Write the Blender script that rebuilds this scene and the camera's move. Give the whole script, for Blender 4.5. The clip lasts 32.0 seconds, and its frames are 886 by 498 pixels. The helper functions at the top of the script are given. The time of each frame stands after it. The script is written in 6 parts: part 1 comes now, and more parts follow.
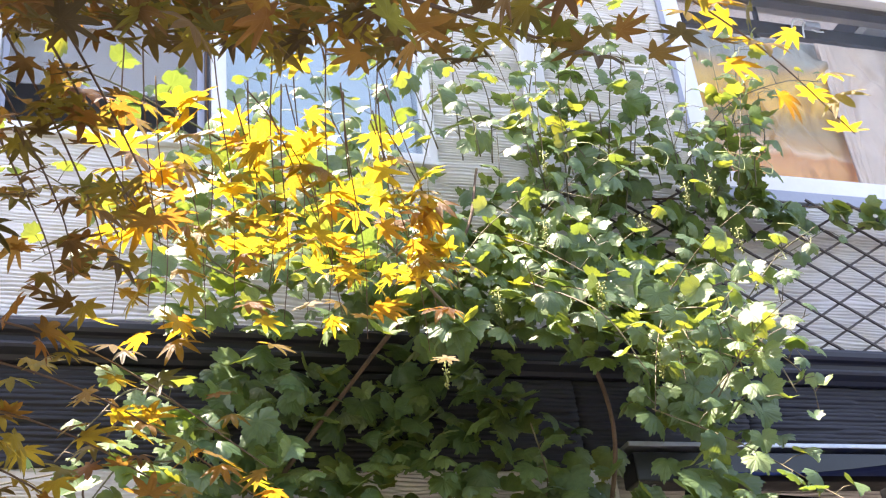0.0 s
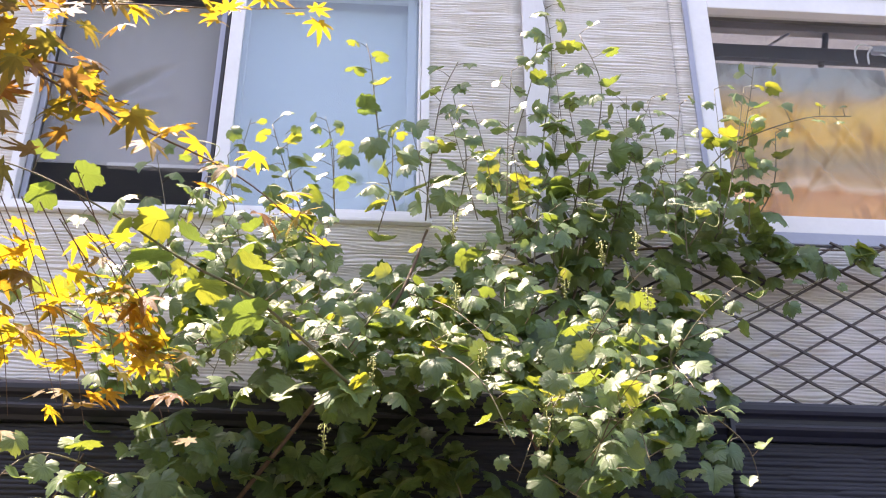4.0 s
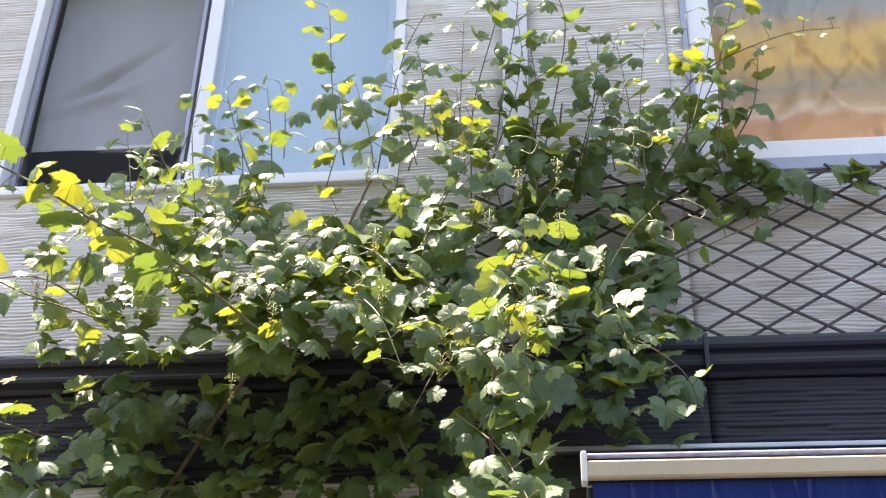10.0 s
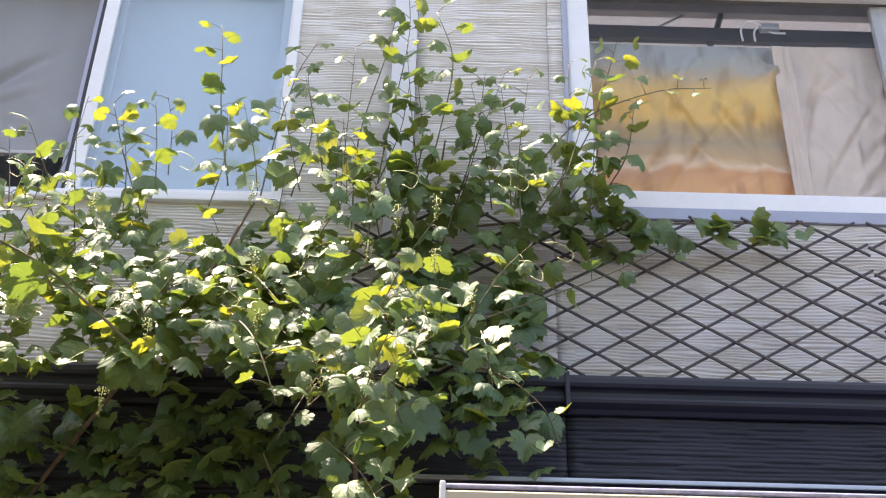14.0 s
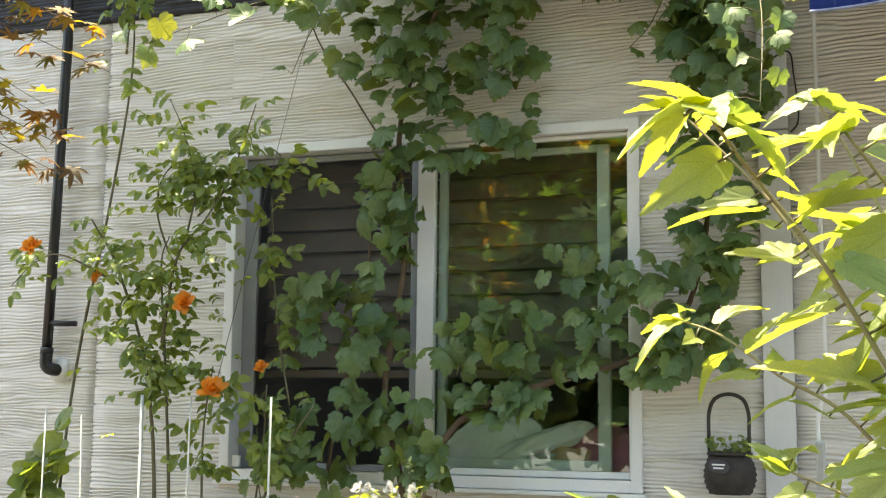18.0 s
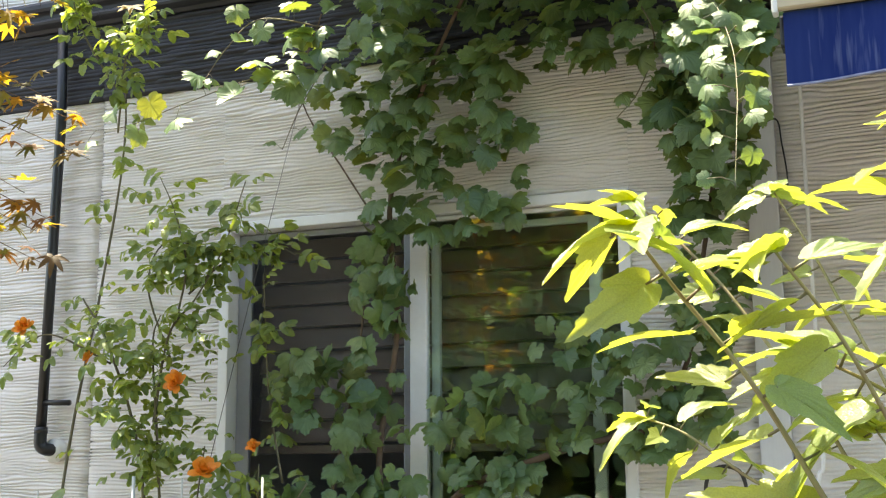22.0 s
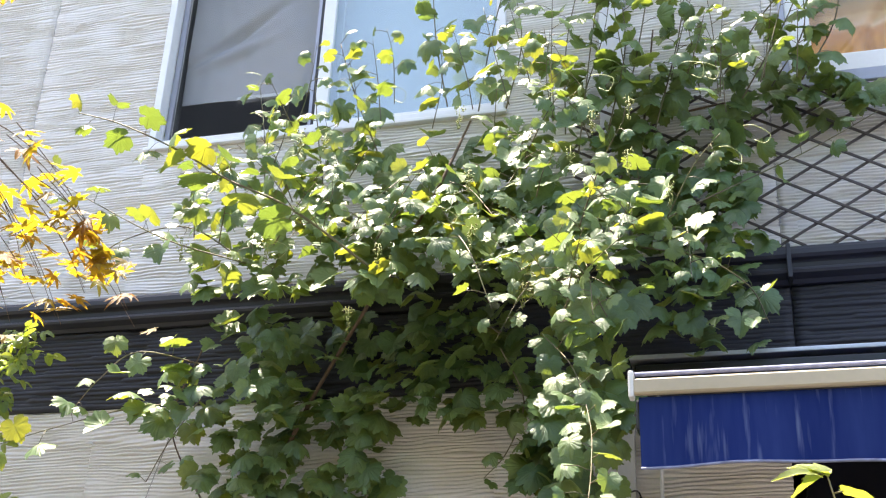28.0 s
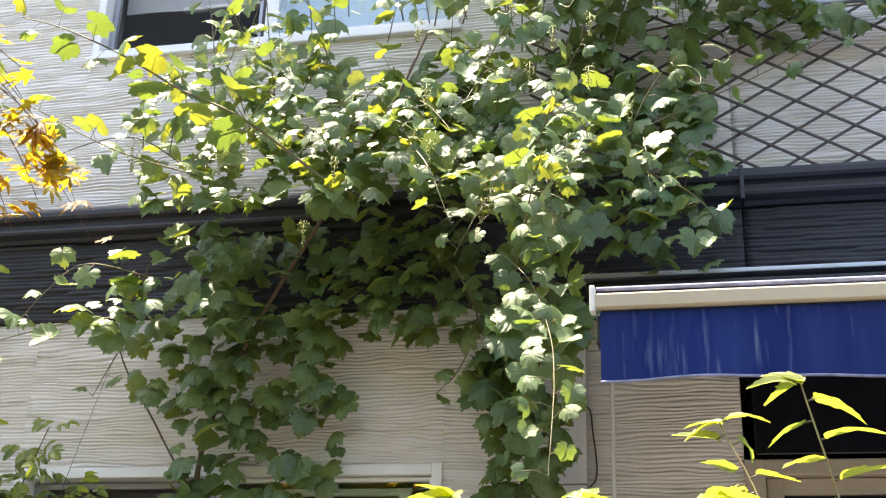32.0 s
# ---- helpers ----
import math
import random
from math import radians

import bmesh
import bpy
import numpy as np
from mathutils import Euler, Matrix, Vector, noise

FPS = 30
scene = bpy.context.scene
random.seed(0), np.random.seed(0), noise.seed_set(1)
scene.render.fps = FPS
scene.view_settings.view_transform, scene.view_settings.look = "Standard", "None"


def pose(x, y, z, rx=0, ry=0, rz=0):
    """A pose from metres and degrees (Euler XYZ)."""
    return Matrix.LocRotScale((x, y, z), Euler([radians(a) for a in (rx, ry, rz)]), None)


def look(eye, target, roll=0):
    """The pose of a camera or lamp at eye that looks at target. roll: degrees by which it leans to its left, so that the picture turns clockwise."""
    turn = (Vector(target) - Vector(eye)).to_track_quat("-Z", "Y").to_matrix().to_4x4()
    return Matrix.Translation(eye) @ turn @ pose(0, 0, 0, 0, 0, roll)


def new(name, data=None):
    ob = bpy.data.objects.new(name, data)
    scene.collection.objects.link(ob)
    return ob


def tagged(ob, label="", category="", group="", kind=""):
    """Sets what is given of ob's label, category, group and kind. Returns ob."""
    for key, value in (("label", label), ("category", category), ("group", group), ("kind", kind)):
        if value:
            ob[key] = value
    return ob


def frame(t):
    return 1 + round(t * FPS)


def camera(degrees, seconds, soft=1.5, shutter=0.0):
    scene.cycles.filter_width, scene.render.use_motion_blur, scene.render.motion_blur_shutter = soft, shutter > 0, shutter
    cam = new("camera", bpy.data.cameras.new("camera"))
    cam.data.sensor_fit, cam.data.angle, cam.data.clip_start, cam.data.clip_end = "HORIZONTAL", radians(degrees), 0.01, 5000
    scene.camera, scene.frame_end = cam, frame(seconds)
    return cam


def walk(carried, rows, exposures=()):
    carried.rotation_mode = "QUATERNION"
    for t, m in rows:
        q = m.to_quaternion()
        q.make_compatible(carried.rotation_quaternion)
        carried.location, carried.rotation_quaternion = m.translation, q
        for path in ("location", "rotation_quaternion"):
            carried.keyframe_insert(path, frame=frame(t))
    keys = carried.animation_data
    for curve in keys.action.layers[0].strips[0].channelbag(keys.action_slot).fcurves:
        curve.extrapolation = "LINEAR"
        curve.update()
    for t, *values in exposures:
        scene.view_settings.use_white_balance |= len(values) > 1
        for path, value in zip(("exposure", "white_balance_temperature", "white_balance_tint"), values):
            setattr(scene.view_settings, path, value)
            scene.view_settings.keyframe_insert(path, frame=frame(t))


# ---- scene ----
cam = camera(40.0, 32.0, soft=1.2)
PATH = (
    (0, (-1.220, -3.325, 1.733), (-0.6181, -1.6930, 2.7203), -6.70),
    (0.5, (-1.211, -3.354, 1.745), (-0.6083, -1.7731, 2.8117), -7.30),
    (1, (-1.194, -3.371, 1.761), (-0.5830, -1.8119, 2.8552), -7.76),
    (1.5, (-1.117, -3.391, 1.754), (-0.5141, -1.8269, 2.8447), -7.31),
    (2, (-1.034, -3.439, 1.750), (-0.4335, -1.8639, 2.8258), -7.95),
    (2.5, (-0.995, -3.533, 1.756), (-0.4006, -1.9443, 2.8149), -5.43),
    (3, (-0.819, -3.640, 1.757), (-0.3058, -2.0108, 2.7979), -5.66),
    (3.5, (-0.459, -3.701, 1.760), (-0.2164, -2.0056, 2.7934), -0.97),
    (5.5, (0.145, -3.375, 1.702), (0.1532, -1.6846, 2.7706), 0.84),
    (6, (0.166, -3.357, 1.718), (0.1524, -1.6983, 2.8352), 1.09),
    (6.5, (0.247, -3.371, 1.716), (0.1762, -1.7173, 2.8383), 0.33),
    (7, (0.385, -3.379, 1.698), (0.2578, -1.7299, 2.8222), 0.85),
    (7.5, (0.481, -3.407, 1.683), (0.3178, -1.7554, 2.7989), 1.33),
    (8, (0.538, -3.407, 1.653), (0.3275, -1.7466, 2.7478), 2.87),
    (8.5, (0.542, -3.455, 1.681), (0.3007, -1.7647, 2.7235), 2.97),
    (9, (0.549, -3.439, 1.675), (0.2756, -1.7480, 2.7073), 3.06),
    (9.5, (0.546, -3.463, 1.674), (0.2864, -1.7652, 2.6987), 2.30),
    (10, (0.579, -3.469, 1.653), (0.3858, -1.7736, 2.6957), 1.30),
    (10.5, (0.580, -3.530, 1.666), (0.3867, -1.9045, 2.8142), 0.71),
    (11, (0.565, -3.549, 1.645), (0.4664, -1.9749, 2.8744), -0.92),
    (11.5, (0.568, -3.535, 1.626), (0.4947, -1.9500, 2.8438), 1.01),
    (12, (0.555, -3.525, 1.612), (0.6194, -1.9311, 2.8181), 0.38),
    (12.5, (0.563, -3.519, 1.612), (0.6450, -1.9111, 2.7984), 0.42),
    (13, (0.564, -3.507, 1.605), (0.6321, -1.8893, 2.7787), 1.13),
    (13.5, (0.574, -3.504, 1.598), (0.6120, -1.8776, 2.7615), 1.35),
    (14, (0.587, -3.568, 1.621), (0.5941, -1.8831, 2.6984), 1.38),
    (14.5, (0.619, -3.642, 1.586), (0.4754, -1.8534, 2.4699), 3.80),
    (15, (0.674, -3.706, 1.568), (0.3835, -1.8730, 2.3122), 3.98),
    (15.5, (0.727, -3.758, 1.553), (0.3038, -1.9327, 2.2529), 3.31),
    (17.5, (0.794, -3.818, 1.493), (0.0982, -1.9716, 1.8198), -0.08),
    (18, (0.792, -3.823, 1.483), (0.0888, -1.9698, 1.7476), 0.65),
    (18.5, (0.791, -3.824, 1.476), (0.0875, -1.9628, 1.6792), 0.84),
    (19, (0.792, -3.838, 1.469), (0.1109, -1.9678, 1.6604), 0.85),
    (19.5, (0.795, -3.837, 1.471), (0.1056, -1.9699, 1.6659), 0.79),
    (20, (0.798, -3.849, 1.471), (0.1032, -1.9845, 1.6748), 0.37),
    (20.5, (0.797, -3.846, 1.474), (0.0988, -1.9840, 1.6870), -0.10),
    (21, (0.812, -3.842, 1.487), (0.1041, -1.9872, 1.7275), -0.44),
    (21.5, (0.828, -3.827, 1.503), (0.1112, -1.9826, 1.7952), -0.46),
    (22, (0.851, -3.790, 1.539), (0.1348, -1.9571, 1.8960), -0.37),
    (22.5, (0.857, -3.830, 1.523), (0.1983, -2.0083, 2.0210), 0.41),
    (23, (0.860, -3.860, 1.552), (0.2603, -2.0473, 2.1479), 1.56),
    (23.5, (0.862, -3.854, 1.557), (0.2739, -2.0459, 2.1786), 1.96),
    (24, (0.862, -3.858, 1.557), (0.2747, -2.0593, 2.2059), 2.23),
    (24.5, (0.870, -3.853, 1.560), (0.2798, -2.0636, 2.2301), 2.06),
    (25, (0.867, -3.861, 1.558), (0.2817, -2.0901, 2.2806), 1.87),
    (25.5, (0.884, -3.851, 1.564), (0.2926, -2.0894, 2.3033), 1.80),
    (26, (0.902, -3.830, 1.586), (0.3233, -2.0869, 2.3769), 1.59),
    (26.5, (0.903, -3.864, 1.588), (0.3648, -2.1414, 2.4502), 1.93),
    (28.5, (0.927, -3.825, 1.601), (0.4383, -2.0936, 2.4737), 2.83),
    (29, (0.911, -3.847, 1.582), (0.4620, -2.1154, 2.4777), 2.81),
    (29.5, (0.946, -3.850, 1.599), (0.5191, -2.1214, 2.5092), 3.16),
    (30, (0.862, -3.830, 1.577), (0.4943, -2.0945, 2.5003), 2.53),
    (30.5, (0.843, -3.779, 1.606), (0.4561, -2.0396, 2.5138), 2.79),
    (31, (0.826, -3.785, 1.596), (0.4306, -2.0373, 2.4842), 2.47),
    (31.5, (0.831, -3.798, 1.590), (0.4361, -2.0300, 2.4372), 2.05),
    (32, (0.848, -3.812, 1.577), (0.4422, -2.0073, 2.3384), 2.05),
)
EXPOSURES = ((0, 2.97, 7350, 22), (2, 2.8, 7650, 29), (3.5, 2.6, 7700, 30), (5.5, 2.55, 7400, 19), (10, 2.55, 7450, 19), (11.5, 2.34, 7700, 22), (13.5, 2.40, 7700, 22), (15, 2.66, 7750, 14), (18, 2.72, 8250, 5), (22, 2.76, 7650, 7), (26.5, 2.76, 7150, 13), (29, 2.7, 7450, 15), (32, 2.74, 7700, 14))
EAVE_Y = -0.11
walk(cam, [(t, look(eye, target, roll)) for t, eye, target, roll in PATH], EXPOSURES)

# ---- light: clear sky, a high sun that stands behind the house's eave ----
SUN_DIR = Vector((-0.30, 0.07, 0.95)).normalized()   # from the place towards the sun
world = bpy.data.worlds.new("sky")
scene.world = world
world.use_nodes = True
wn = world.node_tree.nodes
wl = world.node_tree.links
sky = wn.new("ShaderNodeTexSky")
sky.sky_type = 'NISHITA'
sky.sun_disc = False
sky.sun_elevation = math.asin(SUN_DIR.z)
sky.sun_rotation = math.atan2(SUN_DIR.x, SUN_DIR.y)
sky.air_density, sky.dust_density, sky.ozone_density = 1.0, 1.6, 1.0
wn["Background"].inputs["Strength"].default_value = 0.105
wl.new(sky.outputs[0], wn["Background"].inputs["Color"])
sun = new("sun", bpy.data.lights.new("sun", 'SUN'))
sun.data.energy, sun.data.angle, sun.data.color = 3.25, radians(0.55), (1.0, 0.95, 0.86)
sun.matrix_world = look((-6, 2, 20), Vector((-6, 2, 20)) - SUN_DIR)

# ---- materials ----


def material(name, colour, rough=0.6, metal=0.0, vary=0.12, scale=6.0, grain=60.0, bump=0.15, dist=0.002, second=None, spec=0.5, stretch=(1, 1, 1), sheen=0.0):
    """A surface with stains at a large scale, grain at a small one and a fine relief."""
    m = bpy.data.materials.new(name)
    m.use_nodes = True
    n, l = m.node_tree.nodes, m.node_tree.links
    b = n["Principled BSDF"]
    b.inputs["Roughness"].default_value, b.inputs["Metallic"].default_value = rough, metal
    b.inputs["Specular IOR Level"].default_value = spec
    tc = n.new("ShaderNodeTexCoord")
    mp = n.new("ShaderNodeMapping")
    mp.inputs["Scale"].default_value = stretch
    l.new(tc.outputs["Object"], mp.inputs["Vector"])
    big, fine = n.new("ShaderNodeTexNoise"), n.new("ShaderNodeTexNoise")
    big.inputs["Scale"].default_value, big.inputs["Detail"].default_value = scale, 5
    fine.inputs["Scale"].default_value, fine.inputs["Detail"].default_value = grain, 4
    for t in (big, fine):
        l.new(mp.outputs[0], t.inputs["Vector"])
    ramp = n.new("ShaderNodeValToRGB")
    c2 = second or [c * (1 - 2.2 * vary) for c in colour]
    ramp.color_ramp.elements[0].position, ramp.color_ramp.elements[0].color = 0.33, (*c2, 1)
    ramp.color_ramp.elements[1].position, ramp.color_ramp.elements[1].color = 0.66, (*colour, 1)
    mixf = n.new("ShaderNodeMath")
    mixf.operation = 'MULTIPLY_ADD'
    mixf.inputs[1].default_value, mixf.inputs[2].default_value = 0.35, 0.0
    add = n.new("ShaderNodeMath")
    add.operation = 'MULTIPLY_ADD'
    add.inputs[1].default_value = 0.65
    l.new(fine.outputs["Fac"], mixf.inputs[0])
    l.new(big.outputs["Fac"], add.inputs[0])
    l.new(mixf.outputs[0], add.inputs[2])
    l.new(add.outputs[0], ramp.inputs["Fac"])
    l.new(ramp.outputs["Color"], b.inputs["Base Color"])
    rr = n.new("ShaderNodeMapRange")
    rr.inputs["To Min"].default_value, rr.inputs["To Max"].default_value = max(rough - 0.12, 0.03), min(rough + 0.12, 1)
    l.new(fine.outputs["Fac"], rr.inputs["Value"])
    l.new(rr.outputs[0], b.inputs["Roughness"])
    if bump:
        bp = n.new("ShaderNodeBump")
        bp.inputs["Strength"].default_value, bp.inputs["Distance"].default_value = bump, dist
        l.new(fine.outputs["Fac"], bp.inputs["Height"])
        l.new(bp.outputs[0], b.inputs["Normal"])
    return m


def leaf_material(name, ramp_cols, through_cols, gloss=0.38, trans=0.42, vein=(0.35, 0.42, 0.16), spec=0.6):
    """Thin leaf: pale veins, blotches, a waxy upper side, light shining through. Colour differs from leaf to leaf."""
    m = bpy.data.materials.new(name)
    m.use_nodes = True
    n, l = m.node_tree.nodes, m.node_tree.links
    b, out = n["Principled BSDF"], n["Material Output"]
    oi, geo, tc = n.new("ShaderNodeObjectInfo"), n.new("ShaderNodeNewGeometry"), n.new("ShaderNodeTexCoord")
    ad = n.new("ShaderNodeMath")
    ad.operation = 'ADD'
    l.new(oi.outputs["Random"], ad.inputs[0])
    l.new(geo.outputs["Random Per Island"], ad.inputs[1])
    fr = n.new("ShaderNodeMath")
    fr.operation = 'FRACT'
    l.new(ad.outputs[0], fr.inputs[0])

    def ramp(cols):
        r = n.new("ShaderNodeValToRGB")
        e = r.color_ramp.elements
        while len(e) < len(cols):
            e.new(0.5)
        for i, c in enumerate(cols):
            e[i].position, e[i].color = i / (len(cols) - 1), (*c, 1)
        l.new(fr.outputs[0], r.inputs["Fac"])
        return r
    top, thru = ramp(ramp_cols), ramp(through_cols)
    at = n.new("ShaderNodeAttribute")
    at.attribute_name = "vein"
    nz = n.new("ShaderNodeTexNoise")
    nz.inputs["Scale"].default_value, nz.inputs["Detail"].default_value = 55, 4
    l.new(tc.outputs["Object"], nz.inputs["Vector"])
    pw = n.new("ShaderNodeMath")
    pw.operation = 'POWER'
    pw.inputs[1].default_value = 9.0
    l.new(at.outputs["Fac"], pw.inputs[0])
    pm = n.new("ShaderNodeMath")
    pm.operation = 'MULTIPLY'
    pm.inputs[1].default_value = 0.22
    l.new(pw.outputs[0], pm.inputs[0])
    mv = n.new("ShaderNodeMix")
    mv.data_type = 'RGBA'
    l.new(pm.outputs[0], mv.inputs["Factor"])
    blot = n.new("ShaderNodeMix")
    blot.data_type, blot.blend_type = 'RGBA', 'MULTIPLY'
    blot.inputs["Factor"].default_value = 0.55
    l.new(top.outputs["Color"], blot.inputs[6])
    g = n.new("ShaderNodeMapRange")
    g.inputs["From Min"].default_value, g.inputs["From Max"].default_value = 0.25, 0.7
    g.inputs["To Min"].default_value, g.inputs["To Max"].default_value = 0.6, 1.25
    l.new(nz.outputs["Fac"], g.inputs["Value"])
    l.new(g.outputs[0], blot.inputs[7])
    l.new(blot.outputs[2], mv.inputs[6])
    mv.inputs[7].default_value = (*vein, 1)
    l.new(mv.outputs[2], b.inputs["Base Color"])
    b.inputs["Roughness"].default_value = gloss
    b.inputs["Specular IOR Level"].default_value = spec
    bp = n.new("ShaderNodeBump")
    bp.inputs["Strength"].default_value, bp.inputs["Distance"].default_value = 0.35, 0.003
    hs = n.new("ShaderNodeMath")
    hs.operation = 'SUBTRACT'
    l.new(nz.outputs["Fac"], hs.inputs[0])
    l.new(pw.outputs[0], hs.inputs[1])
    l.new(hs.outputs[0], bp.inputs["Height"])
    l.new(bp.outputs[0], b.inputs["Normal"])
    tr = n.new("ShaderNodeBsdfTranslucent")
    tv = n.new("ShaderNodeMix")
    tv.data_type, tv.blend_type = 'RGBA', 'MULTIPLY'
    tv.inputs["Factor"].default_value = 0.4
    l.new(thru.outputs["Color"], tv.inputs[6])
    l.new(g.outputs[0], tv.inputs[7])
    l.new(tv.outputs[2], tr.inputs["Color"])
    ms = n.new("ShaderNodeMixShader")
    ms.inputs["Fac"].default_value = trans
    l.new(b.outputs[0], ms.inputs[1])
    l.new(tr.outputs[0], ms.inputs[2])
    l.new(ms.outputs[0], out.inputs["Surface"])
    return m


def glass_material(name, tint=(0.92, 0.96, 0.95), gain=0.95, floor=0.045):
    """Clear pane: passes light, mirrors more the flatter one looks along it."""
    m = bpy.data.materials.new(name)
    m.use_nodes = True
    n, l = m.node_tree.nodes, m.node_tree.links
    n.remove(n["Principled BSDF"])
    t, g, f, mx = (n.new("ShaderNodeBsdfTransparent"), n.new("ShaderNodeBsdfGlossy"), n.new("ShaderNodeLayerWeight"), n.new("ShaderNodeMixShader"))
    t.inputs["Color"].default_value = (*tint, 1)
    g.inputs["Roughness"].default_value = 0.004
    f.inputs["Blend"].default_value = 0.5
    p, k = n.new("ShaderNodeMath"), n.new("ShaderNodeMath")
    p.operation = 'POWER'
    p.inputs[1].default_value = 5.0
    k.operation = 'MULTIPLY_ADD'
    k.use_clamp = True
    k.inputs[1].default_value, k.inputs[2].default_value = gain, floor
    l.new(f.outputs["Facing"], p.inputs[0])
    l.new(p.outputs[0], k.inputs[0])
    l.new(k.outputs[0], mx.inputs["Fac"])
    l.new(t.outputs[0], mx.inputs[1])
    l.new(g.outputs[0], mx.inputs[2])
    l.new(mx.outputs[0], n["Material Output"].inputs["Surface"])
    return m


def net_material(name, colour, cover):
    """Fine insect netting: too fine to see its threads, so it lets a share of the light pass."""
    m = bpy.data.materials.new(name)
    m.use_nodes = True
    n, l = m.node_tree.nodes, m.node_tree.links
    b = n["Principled BSDF"]
    b.inputs["Base Color"].default_value, b.inputs["Roughness"].default_value = (*colour, 1), 0.8
    t, mx = n.new("ShaderNodeBsdfTransparent"), n.new("ShaderNodeMixShader")
    mx.inputs["Fac"].default_value = cover
    l.new(t.outputs[0], mx.inputs[1])
    l.new(b.outputs[0], mx.inputs[2])
    l.new(mx.outputs[0], n["Material Output"].inputs["Surface"])
    return m


def cloth_bands(name, bands, scale_z, z0, rough=0.45):
    """Printed cloth: uneven bands of colour up its height."""
    m = material(name, (0.5, 0.5, 0.5), rough, bump=0.1)
    n, l = m.node_tree.nodes, m.node_tree.links
    tc, sp, nz = n.new("ShaderNodeTexCoord"), n.new("ShaderNodeSeparateXYZ"), n.new("ShaderNodeTexNoise")
    nz.inputs["Scale"].default_value, nz.inputs["Detail"].default_value = 6, 7
    l.new(tc.outputs["Object"], sp.inputs[0])
    mp = n.new("ShaderNodeMapping")
    mp.inputs["Scale"].default_value = (0.45, 1, 2.0)
    l.new(tc.outputs["Object"], mp.inputs["Vector"])
    l.new(mp.outputs[0], nz.inputs["Vector"])
    a = n.new("ShaderNodeMath")
    a.operation = 'MULTIPLY_ADD'
    a.inputs[1].default_value, a.inputs[2].default_value = 0.12, -z0 / scale_z - 0.06
    l.new(nz.outputs["Fac"], a.inputs[0])
    s = n.new("ShaderNodeMath")
    s.operation = 'MULTIPLY_ADD'
    s.inputs[1].default_value = 1 / scale_z
    l.new(sp.outputs["Z"], s.inputs[0])
    l.new(a.outputs[0], s.inputs[2])
    r = n.new("ShaderNodeValToRGB")
    e = r.color_ramp.elements
    while len(e) < len(bands):
        e.new(0.5)
    for i, (p, c) in enumerate(bands):
        e[i].position, e[i].color = p, (*c, 1)
    l.new(s.outputs[0], r.inputs["Fac"])
    # upright brown strokes over the bands: print figures, and fold shade put into colour
    ms, ns, rs = n.new("ShaderNodeMapping"), n.new("ShaderNodeTexNoise"), n.new("ShaderNodeMapRange")
    ms.inputs["Scale"].default_value, ms.inputs["Rotation"].default_value = (9, 1, 2.6), (0, 0.35, 0)
    ns.inputs["Scale"].default_value, ns.inputs["Detail"].default_value = 1.6, 5
    rs.inputs["From Min"].default_value, rs.inputs["From Max"].default_value, rs.inputs["To Max"].default_value = 0.52, 0.68, 0.6
    l.new(tc.outputs["Object"], ms.inputs["Vector"])
    l.new(ms.outputs[0], ns.inputs["Vector"])
    l.new(ns.outputs["Fac"], rs.inputs["Value"])
    mx = n.new("ShaderNodeMix")
    mx.data_type, mx.blend_type = 'RGBA', 'MULTIPLY'
    l.new(rs.outputs[0], mx.inputs["Factor"])
    l.new(r.outputs["Color"], mx.inputs[6])
    mx.inputs[7].default_value = (0.45, 0.36, 0.30, 1)
    l.new(mx.outputs[2], n["Principled BSDF"].inputs["Base Color"])
    return m


M_SIDING = material("pale siding", (0.745, 0.71, 0.68), 0.75, vary=0.05, scale=1.6, grain=90, bump=0.25, dist=0.0015, stretch=(1.6, 1, 0.5))
M_DARK = material("charcoal siding", (0.036, 0.037, 0.048), 0.7, vary=0.2, scale=3, grain=120, bump=0.3, dist=0.0015)
M_CORNICE = material("charcoal moulding", (0.030, 0.031, 0.040), 0.55, vary=0.15, scale=4, grain=70, bump=0.1)
M_BACK = material("wall backing", (0.22, 0.21, 0.20), 0.9)
M_JOINT = material("grey sealant", (0.36, 0.35, 0.34), 0.7, vary=0.1)
M_TRIM = material("pale grey trim", (0.70, 0.70, 0.71), 0.5, vary=0.05, scale=3, stretch=(3, 3, 0.5), bump=0.06)
M_WHITE = material("white window profile", (0.80, 0.80, 0.80), 0.35, vary=0.04, scale=5, bump=0.03)
M_GREYF = material("grey aluminium frame", (0.36, 0.37, 0.42), 0.38, metal=0.35, vary=0.06, bump=0.04)
# darker than the white profile: shade behind the glass is put into this grey
M_SASH = material("shade-toned grey sash", (0.46, 0.45, 0.45), 0.45, vary=0.06, bump=0.03)
M_GASKET = material("black gasket", (0.02, 0.02, 0.022), 0.6, vary=0.1)
M_GLASS = glass_material("window glass", (0.95, 0.96, 0.95), 0.55, 0.02)
M_GLASS_R = glass_material("coated window glass", (0.82, 0.88, 0.90), 0.9, 0.10)
M_GLASS_L = glass_material("lower window glass", (0.86, 0.92, 0.87), 0.95, 0.13)
M_NET = net_material("insect net", (0.06, 0.06, 0.062), 0.14)
M_ROOM = material("room wall", (0.80, 0.78, 0.75), 0.8, vary=0.06)
# dark copy of the room wall: the lower room's gloom is in its colour
M_ROOMDARK = material("room wall toned dim", (0.16, 0.14, 0.12), 0.8, vary=0.1)
M_WOODFLOOR = material("room floor", (0.25, 0.16, 0.09), 0.5, vary=0.15)
M_BLIND = material("grey roller blind", (0.52, 0.52, 0.53), 0.8, vary=0.05, scale=2.5, grain=200, bump=0.05)
